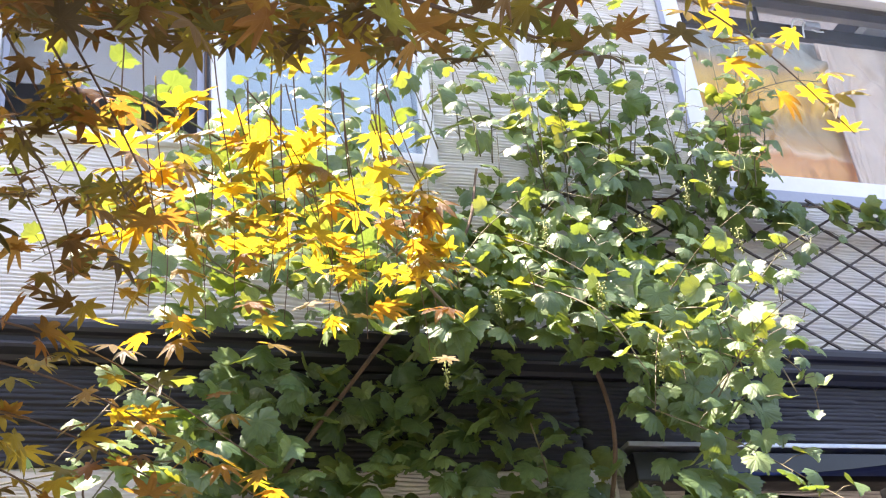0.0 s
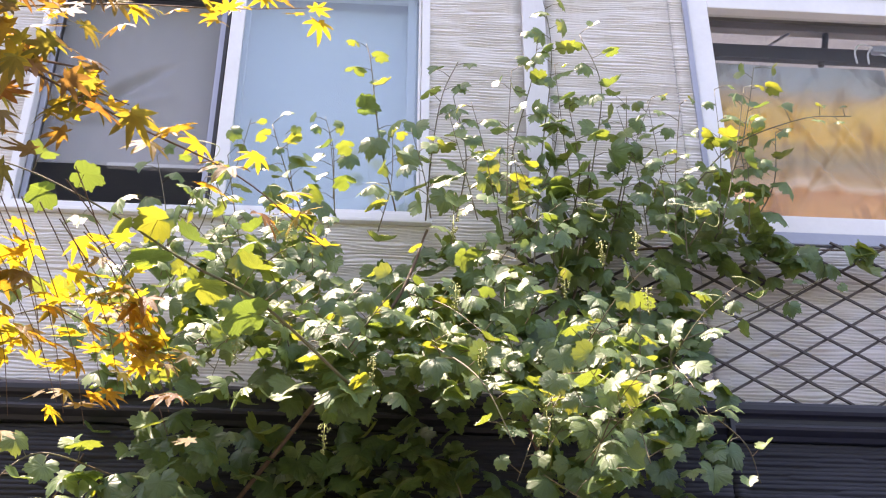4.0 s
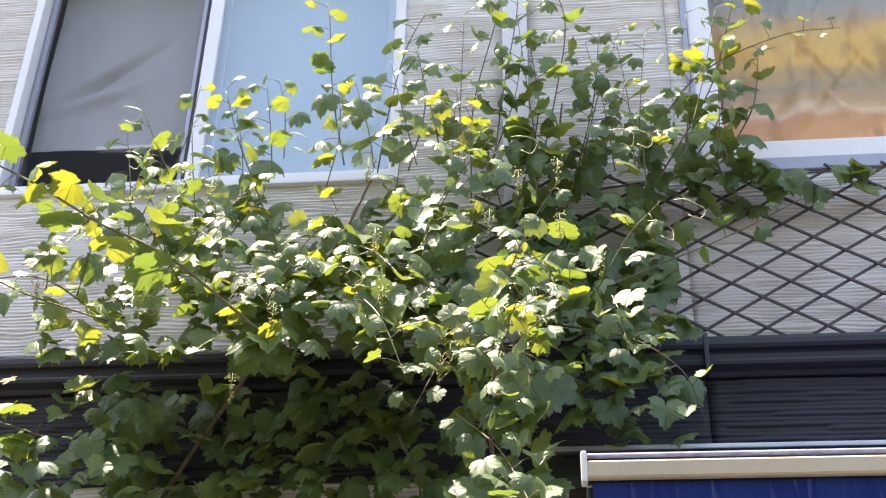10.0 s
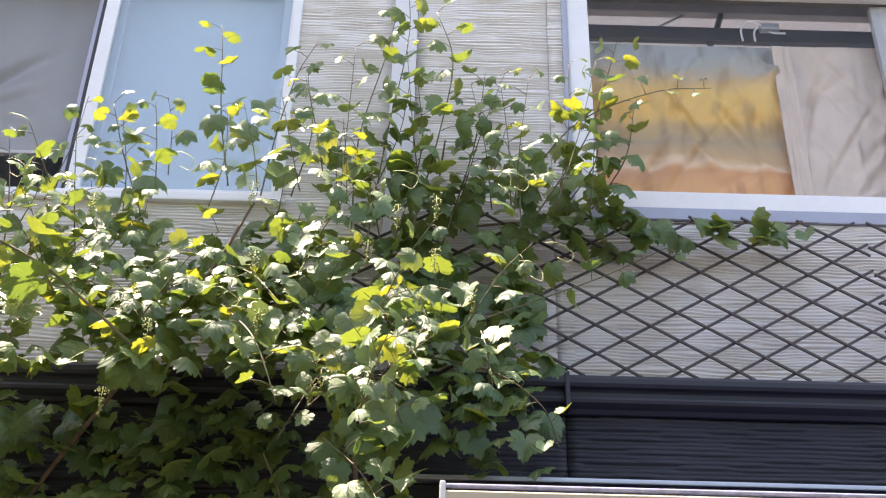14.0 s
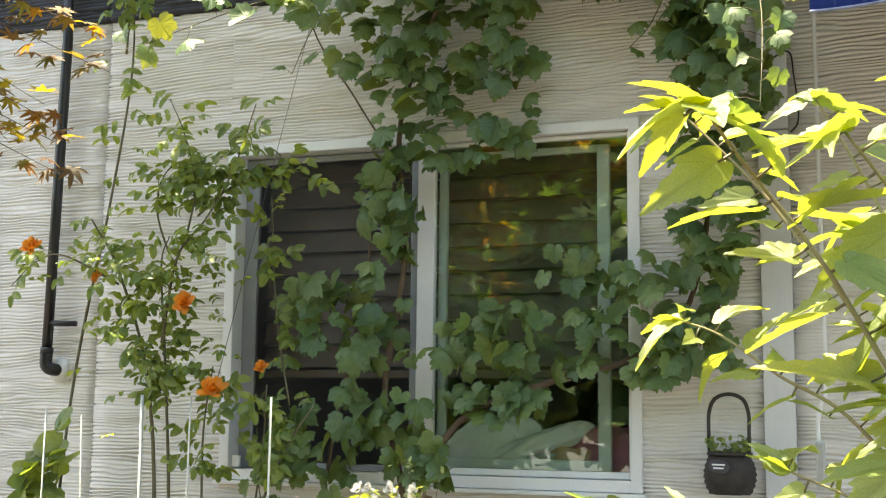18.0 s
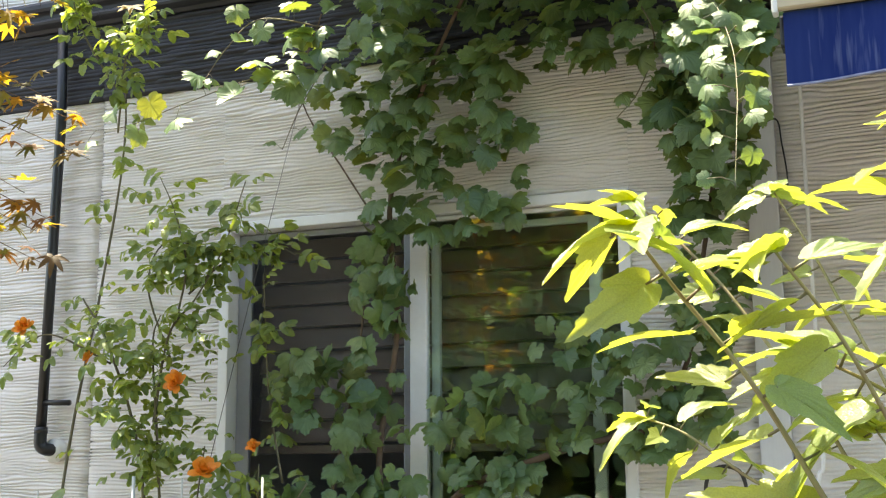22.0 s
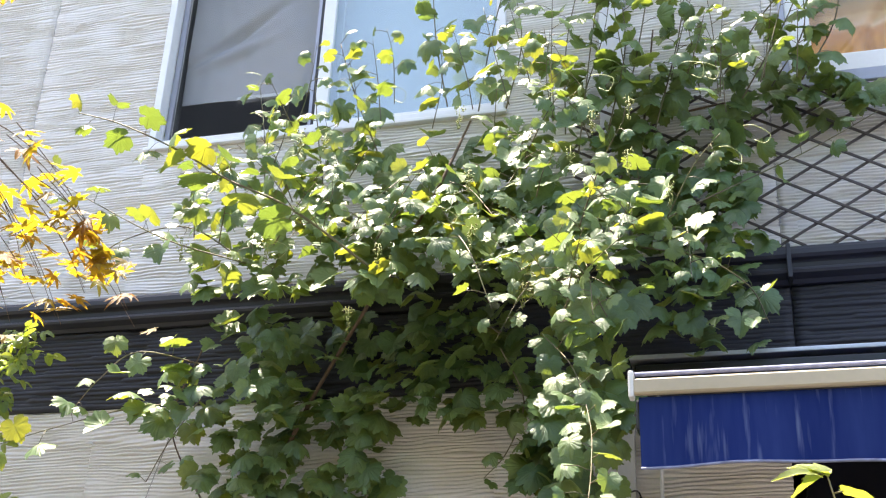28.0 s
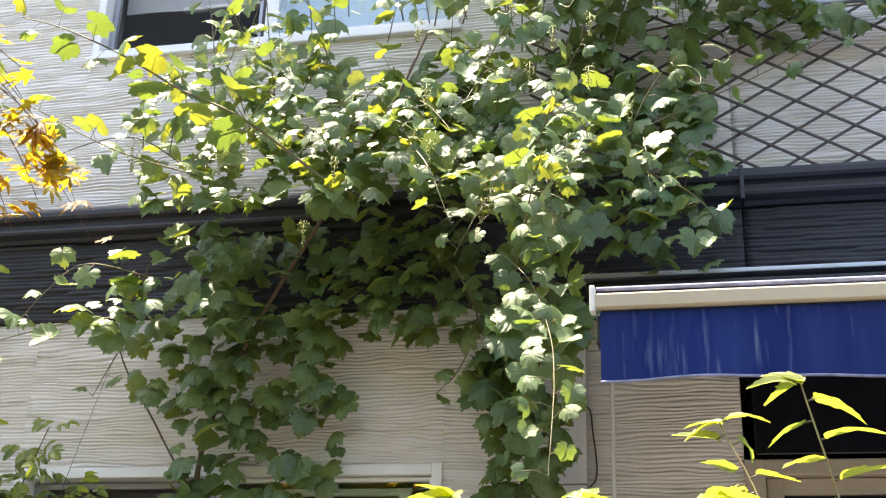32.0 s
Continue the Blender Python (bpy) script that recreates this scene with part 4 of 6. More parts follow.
tube("handle", smooth_line([(BX - 0.058, BY, BZ + 0.10), (BX - 0.060, BY, BZ + 0.18), (BX - 0.058, BY, BZ + 0.24), (BX - 0.040, BY, BZ + 0.280), (BX, BY, BZ + 0.294), (BX + 0.040, BY, BZ + 0.280), (BX + 0.057, BY, BZ + 0.24), (BX + 0.058, BY, BZ + 0.18), (BX + 0.056, BY, BZ + 0.10)]), 0.0062, M_WICKER, bk_)
bm = bmesh.new()
bmesh.ops.create_cone(bm, cap_ends=True, segments=24, radius1=1, radius2=0.96, depth=1)
bmesh.ops.transform(bm, matrix=pose(BX - 0.022, BY - 0.073, BZ + 0.082, 96, 6, -16) @ Matrix.Diagonal((0.035, 0.020, 0.004, 1)), verts=bm.verts)
plate = part("plate", bm, M_PLATE, bk_, "dark oval name plate")
for dz, w in ((0.006, 0.020), (-0.004, 0.016)):
    bm = block(-w, w, -0.001, 0.001, -0.0022, 0.0022)
    bmesh.ops.transform(bm, matrix=pose(BX - 0.0225, BY - 0.0762, BZ + 0.082 + dz, 6, 0, -16), verts=bm.verts)
    part("bar", bm, M_INK, plate)


# ---- leaves ----
def leaf_shape(keys, teeth, cup, fold, seed, n_between=1):
    """A lobed leaf from (angle from the tip, radius, vein) keys of one half: base at the origin, tip along y, upper side +z."""
    rr = random.Random(seed)
    half = []
    for (a0, r0, v0), (a1, r1, v1) in zip(keys, keys[1:]):
        half.append((a0, r0, v0))
        for k in range(1, n_between + 1):
            u = k / (n_between + 1)
            half.append((a0 + (a1 - a0) * u, (r0 + (r1 - r0) * u) * (1 + teeth * (1 if k % 2 else -1)), 0.0))
    half.append(keys[-1])
    full = [(-a, r, v) for a, r, v in half[:0:-1]] + half
    full = full[:-1] if abs(half[-1][0] - 180) < 1 else full
    outer, mid = [], []
    for a, r, v in full:
        r *= 1 + rr.uniform(-0.05, 0.05)
        th = math.radians(a)
        for k, store in ((1.0, outer), (0.52, mid)):
            x, y = math.sin(th) * r * k, math.cos(th) * r * k
            d = math.hypot(x, y)
            z = -cup * d * d + fold * abs(x) + (0.030 * math.sin(a * 0.045 + seed) * k + rr.uniform(-0.010, 0.010)) - (0.008 if v else 0)
            store.append((x, y, z))
    n = len(outer)
    vs = [(0, 0, 0)] + mid + outer
    fs = [(0, 1 + (i + 1) % n, 1 + i) for i in range(n)]
    for i in range(n):
        j = (i + 1) % n
        fs += [(1 + i, 1 + j, 1 + n + j), (1 + i, 1 + n + j, 1 + n + i)]
    vein = [1.0] + [v for _, _, v in full] + [v * 0.85 for _, _, v in full]
    return np.array(vs), fs, vein


def leaf_mesh(name, shape, mat, size=1.0):
    vs, fs, vein = shape
    me = mesh_of(name, vs * size, fs, mat, True)
    me.attributes.new("vein", 'FLOAT', 'POINT').data.foreach_set("value", vein)
    return me


GRAPE_KEYS = [(0, 0.66, 1), (7, 0.57, 0), (13, 0.585, 0), (21, 0.51, 0), (31, 0.455, 0), (39, 0.52, 0), (46, 0.53, 0), (53, 0.615, 1), (61, 0.52, 0), (69, 0.54, 0), (82, 0.46, 0), (93, 0.49, 0), (104, 0.55, 1), (115, 0.47, 0), (128, 0.485, 0), (148, 0.41, 0), (167, 0.34, 0), (180, 0.09, 0)]
GRAPE = [leaf_shape(GRAPE_KEYS, 0.035, c, f, s, 1) for c, f, s in ((0.35, 0.10, 1), (0.75, 0.25, 2), (-0.25, 0.35, 3), (0.5, -0.2, 4), (1.0, 0.1, 15), (0.3, 0.55, 17), (0.6, -0.4, 18))]
MAPLE_KEYS = [(0, 1.0, 1), (6, 0.80, 0), (12, 0.56, 0), (19, 0.37, 0), (26, 0.53, 0), (32, 0.74, 0), (38, 0.92, 1), (44, 0.72, 0), (51, 0.48, 0), (58, 0.35, 0), (65, 0.48, 0), (71, 0.63, 0), (77, 0.76, 1), (84, 0.57, 0), (92, 0.38, 0), (102, 0.28, 0), (122, 0.44, 1), (150, 0.17, 0), (180, 0.05, 0)]
MAPLE = [leaf_shape(MAPLE_KEYS, 0, c, f, s, 0) for c, f, s in ((0.2, 0.12, 5), (0.45, 0.25, 6), (-0.1, -0.1, 7), (0.3, -0.15, 16))]
LOBED = [leaf_shape([(0, 1.0, 1), (4, 0.86, 0), (9, 0.72, 0), (16, 0.56, 0), (24, 0.47, 0), (32, 0.50, 1), (41, 0.38, 0), (60, 0.28, 0), (95, 0.20, 0), (140, 0.13, 0), (180, 0.04, 0)], 0.02, c, f, s) for c, f, s in ((0.30, 0.25, 8), (0.55, 0.45, 9), (0.10, 0.35, 10))]
OVAL = [leaf_shape([(0, 1.0, 1), (13, 0.90, 0), (28, 0.70, 0), (52, 0.47, 0.5), (95, 0.30, 0), (180, 0.03, 0)], 0.05, c, f, s) for c, f, s in ((0.25, 0.3, 11), (0.5, 0.45, 12))]
PETAL = [leaf_shape([(0, 1.0, 0.6), (22, 0.92, 0), (40, 0.62, 0), (70, 0.28, 0), (180, 0.05, 0)], 0.0, c, 0.15, s) for c, s in ((0.35, 13), (-0.2, 14))]


def compound(shape, seed):
    """Five leaflets on one stalk."""
    rr = random.Random(seed)
    vs, fs, ve = [], [], []
    for bx, by, ang, k in ((0, 0.70, 0, 0.30), (0.02, 0.60, -72, 0.27), (-0.02, 0.60, 72, 0.27), (0.02, 0.30, -78, 0.24), (-0.02, 0.30, 78, 0.24)):
        m = np.array((Matrix.Translation((bx, by, -0.15 * by)) @ pose(0, 0, 0, rr.uniform(-20, 10), rr.uniform(-15, 15), ang)).to_3x3())
        o = len(vs)
        vs += [tuple(m @ (v * k) + np.array((bx, by, -0.15 * by))) for v in shape[0]]
        fs += [tuple(i + o for i in f) for f in shape[1]]
        ve += shape[2]
    o = len(vs)
    vs += [(-0.008, 0, 0), (0.008, 0, 0), (0.006, 0.62, -0.09), (-0.006, 0.62, -0.09)]
    fs.append((o, o + 1, o + 2, o + 3))
    ve += [1, 1, 1, 1]
    return np.array(vs), fs, ve


ROSE5 = [compound(OVAL[i % 2], 30 + i) for i in range(3)]


def leaf_pose(p, n, tip, size):
    n = Vector(n).normalized()
    t = Vector(tip)
    t = t - n * t.dot(n)
    t = t.normalized() if t.length > 1e-4 else n.orthogonal().normalized()
    x = t.cross(n)
    m = Matrix.Identity(4)
    for i in range(3):
        m[i][0], m[i][1], m[i][2], m[i][3] = x[i] * size, t[i] * size, n[i] * size, p[i]
    return m


def foliage(parent, name, shapes, leaves, mat, single=300, stuff_label="dense foliage"):
    """leaves: (matrix, rank). The highest ranks become single leaves, the rest one joined mesh."""
    leaves = sorted(leaves, key=lambda q: -q[1])
    meshes = [leaf_mesh(name, s, mat) for s in shapes]
    for i, (m, _) in enumerate(leaves[:single]):
        ob = put(name, meshes[i % len(meshes)], parent)
        ob.matrix_basis = m
    rest = leaves[single:]
    if not rest:
        return
    vs, fs, ve, o = [], [], [], 0
    for i, (m, _) in enumerate(rest):
        s = shapes[i % len(shapes)]
        a = np.array(m)
        vs.append(s[0] @ a[:3, :3].T + a[:3, 3])
        fs.append(np.array(s[1] if len(s[1][-1]) == 3 else s[1][:-1]) + o)
        ve += s[2]
        o += len(s[0])
    co, tri = np.concatenate(vs), np.concatenate(fs)
    me = bpy.data.meshes.new("foliage")
    me.vertices.add(len(co))
    me.vertices.foreach_set("co", co.ravel())
    me.loops.add(tri.size)
    me.loops.foreach_set("vertex_index", tri.ravel())
    me.polygons.add(len(tri))
    me.polygons.foreach_set("loop_start", np.arange(len(tri)) * 3)
    me.polygons.foreach_set("loop_total", np.full(len(tri), 3))
    me.update(calc_edges=True)
    me.materials.append(mat)
    me.polygons.foreach_set("use_smooth", [True] * len(tri))
    me.attributes.new("vein", 'FLOAT', 'POINT').data.foreach_set("value", ve)
    tagged(put("foliage", me, parent, stuff_label), kind="stuff")


G = random.Random(21)


def rnd(s=1.0):
    return Vector((G.uniform(-s, s), G.uniform(-s, s), G.uniform(-s, s)))


# ---- the grape vine ----
vine = thing("grape_vine", "large green grape vine climbing the house front", "vine", (-0.75, -0.2, 0.0))
vine.location = (0, 0, 0)
VL = []          # leaves: (matrix, rank)
STALKS = []      # petioles, joined


def vine_leaf(p, out=0.6, up=0.6, size=None, jitter=0.75, rank=None, flat=0.03):
    if p[2] > 2.9 and G.random() < flat:
        n = Vector((0, 0.05, 0.9)) + rnd(0.5)
    else:
        n = Vector((0, -out, up)) + rnd(jitter)
        if n.y > 0.15:
            n.y *= -0.5
    tip = Vector((G.uniform(-0.8, 0.8), -0.35, -0.8)) + rnd(0.3)
    s = size or G.choice((0.052, 0.066, 0.078, 0.088, 0.098, 0.110))
    VL.append((leaf_pose(p, n, tip, s * (0.93 if size else 1.0)), -p[1] if rank is None else rank))


def clump(cx, cy, cz, rx, ry, rz, n, out=0.6, up=0.6, size=None, jitter=0.75):
    """Leaves through a soft-edged mass, most of them near its outer side."""
    for _ in range(n):
        d = rnd().normalized() * (G.random() ** 0.4)
        vine_leaf(Vector((cx + d.x * rx, min(cy + d.y * ry, -0.035), cz + d.z * rz)), out, up, size, jitter)


def runner(pts, r0=0.003, r1=0.0015, every=0.075, size=(0.07, 0.115), mat=None, stalk=0.055, name="shoot", leafless=0.1, up=0.5, out=0.45, flat=0.06):
    """A shoot with leaves on stalks to both sides, smaller towards the tip."""
    line = smooth_line(pts, 8)
    tube(name, line, r0, mat or M_SHOOT, vine, r1, 5)
    acc, side = 0.0, 1
    total = sum((b - a).length for a, b in zip(line, line[1:]))
    run = 0.0
    for a, b in zip(line, line[1:]):
        seg = (b - a).length
        run += seg
        acc += seg
        if acc >= every and run > total * leafless:
            acc = 0.0
            side = -side
            d = (b - a).normalized()
            q = b + Vector((side * d.z, -0.45, -side * d.x + 0.1)).normalized() * stalk * G.uniform(0.6, 1.2) + rnd(0.012)
            q.y = min(q.y, -0.03)
            STALKS.append(tube_data([b, (b + q) / 2 + Vector((0, 0, 0.006)), q], 0.0013, 0.0009, 4))
            f = 1 - 0.75 * (run / total) ** 2.2
            vine_leaf(q, out, up, (0.45 + 0.55 * f) * size[0] + (size[1] - size[0]) * f * G.uniform(0.7, 1.15), 0.6, None, flat)


def drape(x0, x1, z0, z1, y_foot, y_head, n, thick=0.14, out=0.6, up=0.65, jitter=0.62, flat=0.03):
    """Leaves on a leaning front between a head and a foot, thinning out towards its sides."""
    for _ in range(n):
        u, v = G.random(), G.random()
        x = x0 + (x1 - x0) * (u + 0.10 * G.gauss(0, 1))
        z = z0 + (z1 - z0) * (v + 0.07 * G.gauss(0, 1))
        y = y_foot + (y_head - y_foot) * (z - z0) / (z1 - z0) + thick * G.random() ** 1.4
        vine_leaf(Vector((x, min(y, -0.035), z)), out, up, None, jitter, None, flat)


# the mass over the cornice: it leans out towards its foot, and is hollow on the shaded side
drape(-0.70, 0.30, 3.42, 3.82, -0.54, -0.34, 160, 0.18, 0.5, 0.7, flat=0.08)
drape(-0.58, 0.48, 3.12, 3.45, -0.68, -0.52, 175, 0.16)
drape(-1.00, -0.66, 3.15, 3.60, -0.50, -0.40, 42, 0.16, 0.5, 0.7)
drape(0.15, 0.56, 3.10, 3.52, -0.66, -0.44, 70, 0.14)
drape(0.33, 0.53, 2.50, 3.15, -0.80, -0.60, 66, 0.16, 0.65, 0.6)
drape(0.55, 0.90, 2.98, 3.50, -0.38, -0.22, 90, 0.14)
drape(-0.98, -0.58, 2.72, 3.10, -0.58, -0.46, 46, 0.14, 0.6, 0.65)
drape(-0.85, 0.05, 2.80, 3.22, -0.30, -0.22, 190, 0.22, jitter=0.5)
drape(-0.10, 0.15, 2.98, 3.25, -0.30, -0.20, 26, 0.12)
clump(-0.10, -0.22, 3.45, 0.55, 0.12, 0.26, 95, 0.5, 0.7)
drape(0.14, 0.38, 2.55, 3.08, -0.26, -0.18, 46, 0.12)
# what hangs below it on the wall
clump(-0.62, -0.16, 2.74, 0.46, 0.10, 0.25, 105, 0.7, 0.6, None, 0.5)
clump(-0.56, -0.13, 2.50, 0.36, 0.08, 0.24, 62, 0.7, 0.6, None, 0.5)
clump(0.24, -0.20, 2.66, 0.10, 0.12, 0.28, 34, 0.62, 0.65, None, 0.55)
clump(0.37, -0.26, 2.55, 0.11, 0.14, 0.34, 46, 0.7, 0.5)
clump(0.27, -0.17, 2.20, 0.16, 0.10, 0.36, 62, 0.62, 0.65, None, 0.55)
clump(0.20, -0.15, 1.80, 0.17, 0.09, 0.26, 50, 0.62, 0.65, None, 0.55)
# across the window
WINDOW = dict(out=0.7, up=0.5, jitter=0.8)
clump(-0.80, -0.13, 2.18, 0.13, 0.07, 0.24, 36, size=None, **WINDOW)
clump(-0.98, -0.15, 1.80, 0.27, 0.08, 0.22, 48, size=None, **WINDOW)
clump(-0.80, -0.15, 1.52, 0.20, 0.08, 0.24, 36, size=None, **WINDOW)
clump(-1.18, -0.15, 1.38, 0.14, 0.06, 0.14, 16, size=None, **WINDOW)
clump(-0.30, -0.13, 1.70, 0.34, 0.08, 0.14, 48, size=None, **WINDOW)
clump(-0.10, -0.13, 1.92, 0.20, 0.06, 0.10, 21, size=None, **WINDOW)
clump(-0.44, -0.15, 1.52, 0.20, 0.06, 0.07, 26, size=None, **WINDOW)
clump(-1.05, -0.17, 1.30, 0.22, 0.06, 0.10, 20, size=None, **WINDOW)
clump(-0.66, -0.17, 1.34, 0.14, 0.06, 0.10, 18, size=None, **WINDOW)
clump(0.12, -0.14, 1.66, 0.14, 0.07, 0.12, 22, size=None, **WINDOW)
# on the trellis
clump(0.42, -0.14, 3.95, 0.22, 0.09, 0.28, 26, 0.7, 0.5)
clump(0.75, -0.14, 3.95, 0.30, 0.08, 0.20, 34, 0.75, 0.5)
clump(1.15, -0.12, 3.95, 0.24, 0.07, 0.12, 40, 0.75, 0.5)
clump(1.60, -0.11, 3.94, 0.30, 0.06, 0.05, 22, 0.75, 0.5)
clump(0.66, -0.18, 3.70, 0.32, 0.08, 0.26, 60, 0.75, 0.5)
clump(0.72, -0.13, 3.62, 0.30, 0.07, 0.15, 28, 0.8, 0.45)

# trunk and old wood
for pts, r0, r1 in (([(-0.70, -0.30, 0.55), (-0.72, -0.16, 1.15), (-0.82, -0.10, 1.55), (-0.76, -0.09, 2.0), (-0.78, -0.10, 2.45), (-0.62, -0.15, 2.85), (-0.35, -0.30, 3.2)], 0.013, 0.007),
                    ([(-0.72, -0.16, 1.15), (-0.55, -0.12, 1.45), (-0.25, -0.10, 1.58), (0.02, -0.09, 1.66), (0.18, -0.08, 1.82), (0.26, -0.08, 2.2), (0.33, -0.12, 2.6), (0.36, -0.3, 3.0), (0.2, -0.4, 3.4)], 0.012, 0.006),
                    ([(0.02, -0.09, 1.66), (0.20, -0.07, 1.62), (0.30, -0.06, 1.95), (0.36, -0.05, 2.15)], 0.007, 0.003)):
    tube("stem", smooth_line(pts, 8), r0, M_BARK, vine, r1, 7, knots=0.12)

for pts, r0, r1 in (([(-0.78, -0.10, 2.30), (-0.95, -0.10, 2.55), (-1.12, -0.12, 2.85), (-1.0, -0.2, 3.1)], 0.0035, 0.003),
                    ([(0.2, -0.4, 3.3), (0.45, -0.2, 3.6), (0.55, -0.09, 3.9), (0.6, -0.1, 4.3)], 0.007, 0.003),
                    ([(-1.02, -0.14, 1.20), (-0.98, -0.11, 1.5), (-0.9, -0.1, 1.9), (-0.86, -0.1, 2.3)], 0.006, 0.003),
                    ([(0.5, -0.1, 3.9), (0.9, -0.08, 3.97), (1.4, -0.08, 3.98), (1.9, -0.08, 4.0)], 0.005, 0.002),
                    ([(-0.35, -0.30, 3.2), (-0.1, -0.45, 3.5), (0.0, -0.4, 3.8)], 0.007, 0.004)):
    tube("stem", smooth_line(pts, 8), r0, M_BARK, vine, r1, 7, knots=0.12)


# shoots that stand up in front of the upper wall
runner([(0.35, -0.28, 3.7), (0.40, -0.26, 4.2), (0.46, -0.24, 4.7), (0.42, -0.22, 5.12)], 0.003, 0.001, every=0.052)
runner([(0.30, -0.25, 3.8), (0.30, -0.22, 4.2), (0.38, -0.26, 4.55), (0.41, -0.26, 4.75)], every=0.052)
runner([(0.50, -0.28, 3.8), (0.58, -0.28, 4.2), (0.62, -0.30, 4.5), (0.56, -0.28, 4.75)], every=0.050)
runner([(0.60, -0.2, 3.8), (0.70, -0.2, 4.2), (0.74, -0.18, 4.55)], every=0.052)
runner([(0.45, -0.25, 3.8), (0.52, -0.3, 4.1), (0.50, -0.30, 4.4)], every=0.046)
runner([(0.9, -0.2, 3.9), (1.08, -0.25, 4.2), (1.16, -0.25, 4.45), (1.22, -0.22, 4.68)], every=0.052)
runner([(0.85, -0.22, 4.0), (1.05, -0.28, 4.25), (1.33, -0.28, 4.40), (1.54, -0.25, 4.45)], every=0.050, size=(0.035, 0.08))
runner([(1.1, -0.2, 3.95), (1.22, -0.22, 4.15), (1.27, -0.2, 4.4)], every=0.052)
runner([(1.0, -0.18, 3.95), (1.12, -0.2, 4.15), (1.13, -0.2, 4.35)], every=0.050)
runner([(-0.10, -0.35, 3.9), (-0.16, -0.33, 4.2), (-0.20, -0.30, 4.55), (-0.22, -0.28, 4.66)], every=0.058)
runner([(0.00, -0.3, 3.9), (0.02, -0.25, 4.2), (0.06, -0.2, 4.5), (0.12, -0.18, 4.68)], every=0.052)
runner([(0.10, -0.3, 3.9), (0.14, -0.25, 4.2), (0.10, -0.2, 4.5)], every=0.052)
runner([(-0.35, -0.35, 3.75), (-0.45, -0.36, 4.0), (-0.52, -0.36, 4.22)], every=0.052)
runner([(-0.55, -0.3, 3.6), (-0.62, -0.25, 3.9), (-0.68, -0.2, 4.2)], every=0.050)
runner([(-0.80, -0.25, 3.6), (-0.86, -0.2, 3.95), (-0.93, -0.15, 4.22)], every=0.058)
# long arching wand across the left window, and shoots that reach out
runner([(-0.22, -0.66, 3.14), (-0.46, -0.78, 3.31), (-0.67, -0.80, 3.42), (-0.88, -0.80, 3.56), (-1.10, -0.80, 3.68), (-1.26, -0.80, 3.74)], 0.005, 0.002, 0.060, (0.10, 0.14), leafless=0.25, up=0.25, out=0.8, flat=0.7)
runner([(-0.70, -0.55, 3.25), (-0.95, -0.62, 3.32), (-1.20, -0.66, 3.45), (-1.45, -0.68, 3.60)], every=0.075, size=(0.08, 0.11), leafless=0.3, flat=0.5)
runner([(-0.75, -0.50, 3.30), (-0.95, -0.52, 3.42), (-1.15, -0.55, 3.38), (-1.28, -0.55, 3.30)], every=0.08)
runner([(-0.9, -0.40, 2.84), (-1.10, -0.50, 2.785), (-1.36, -0.50, 2.73), (-1.58, -0.50, 2.68), (-1.76, -0.50, 2.685)], 0.0025, 0.001, 0.07, (0.09, 0.12), leafless=0.1, up=0.3, out=0.7, flat=0.4)
runner([(-0.85, -0.42, 2.95), (-1.02, -0.58, 2.95), (-1.12, -0.62, 2.85), (-1.2, -0.62, 2.75)], every=0.06, size=(0.06, 0.1))
runner([(0.30, -0.6, 3.2), (0.42, -0.85, 3.1), (0.48, -0.95, 2.95), (0.50, -1.0, 2.8)], every=0.055, size=(0.06, 0.1), up=0.4, out=0.7)
runner([(0.30, -0.65, 2.9), (0.42, -0.85, 2.72), (0.50, -1.08, 2.5), (0.54, -1.32, 2.32), (0.56, -1.52, 2.16), (0.56, -1.58, 2.04)], 0.0018, 0.0008, every=0.04, size=(0.05, 0.08), up=0.4, out=0.6, flat=0.4)
runner([(0.0, -0.6, 3.3), (0.12, -0.8, 3.1), (0.20, -0.85, 2.9)], every=0.06, size=(0.06, 0.1), up=0.4, out=0.7)
runner([(0.55, -0.45, 3.25), (0.75, -0.55, 3.15), (0.88, -0.55, 3.05), (0.93, -0.5, 2.95)], every=0.055, size=(0.06, 0.1))
runner([(0.6, -0.3, 3.4), (0.85, -0.32, 3.5), (1.1, -0.3, 3.62), (1.32, -0.28, 3.75)], every=0.09, size=(0.05, 0.09))
runner([(0.10, -0.3, 3.0), (0.16, -0.22, 2.85), (0.10, -0.18, 2.70), (0.02, -0.16, 2.62)], every=0.06)
runner([(-1.02, -0.12, 2.95), (-1.12, -0.12, 2.80), (-1.20, -0.10, 2.66)], every=0.08)
runner([(-0.55, -0.15, 1.60), (-0.52, -0.14, 1.75), (-0.56, -0.14, 1.82)], every=0.06)
runner([(-1.15, -0.2, 1.0), (-1.22, -0.2, 1.2), (-1.24, -0.2, 1.42)], every=0.07, size=(0.06, 0.09))

for _ in range(46):
    z = G.uniform(2.85, 3.75)
    p = Vector((G.uniform(-0.95, 0.75) if z > 3.15 else G.uniform(0.32, 0.55), -G.uniform(0.32, 0.44) - 0.45 * (3.75 - z), z))
    d = Vector((G.uniform(-0.25, 0.25), -G.uniform(0.1, 0.3), G.uniform(-0.35, 0.25)))
    runner([p, p + d * 0.5 + Vector((0, 0, 0.03)), p + d], 0.0022, 0.001, 0.05, (0.05, 0.09), leafless=0.0, up=0.55, out=0.6)
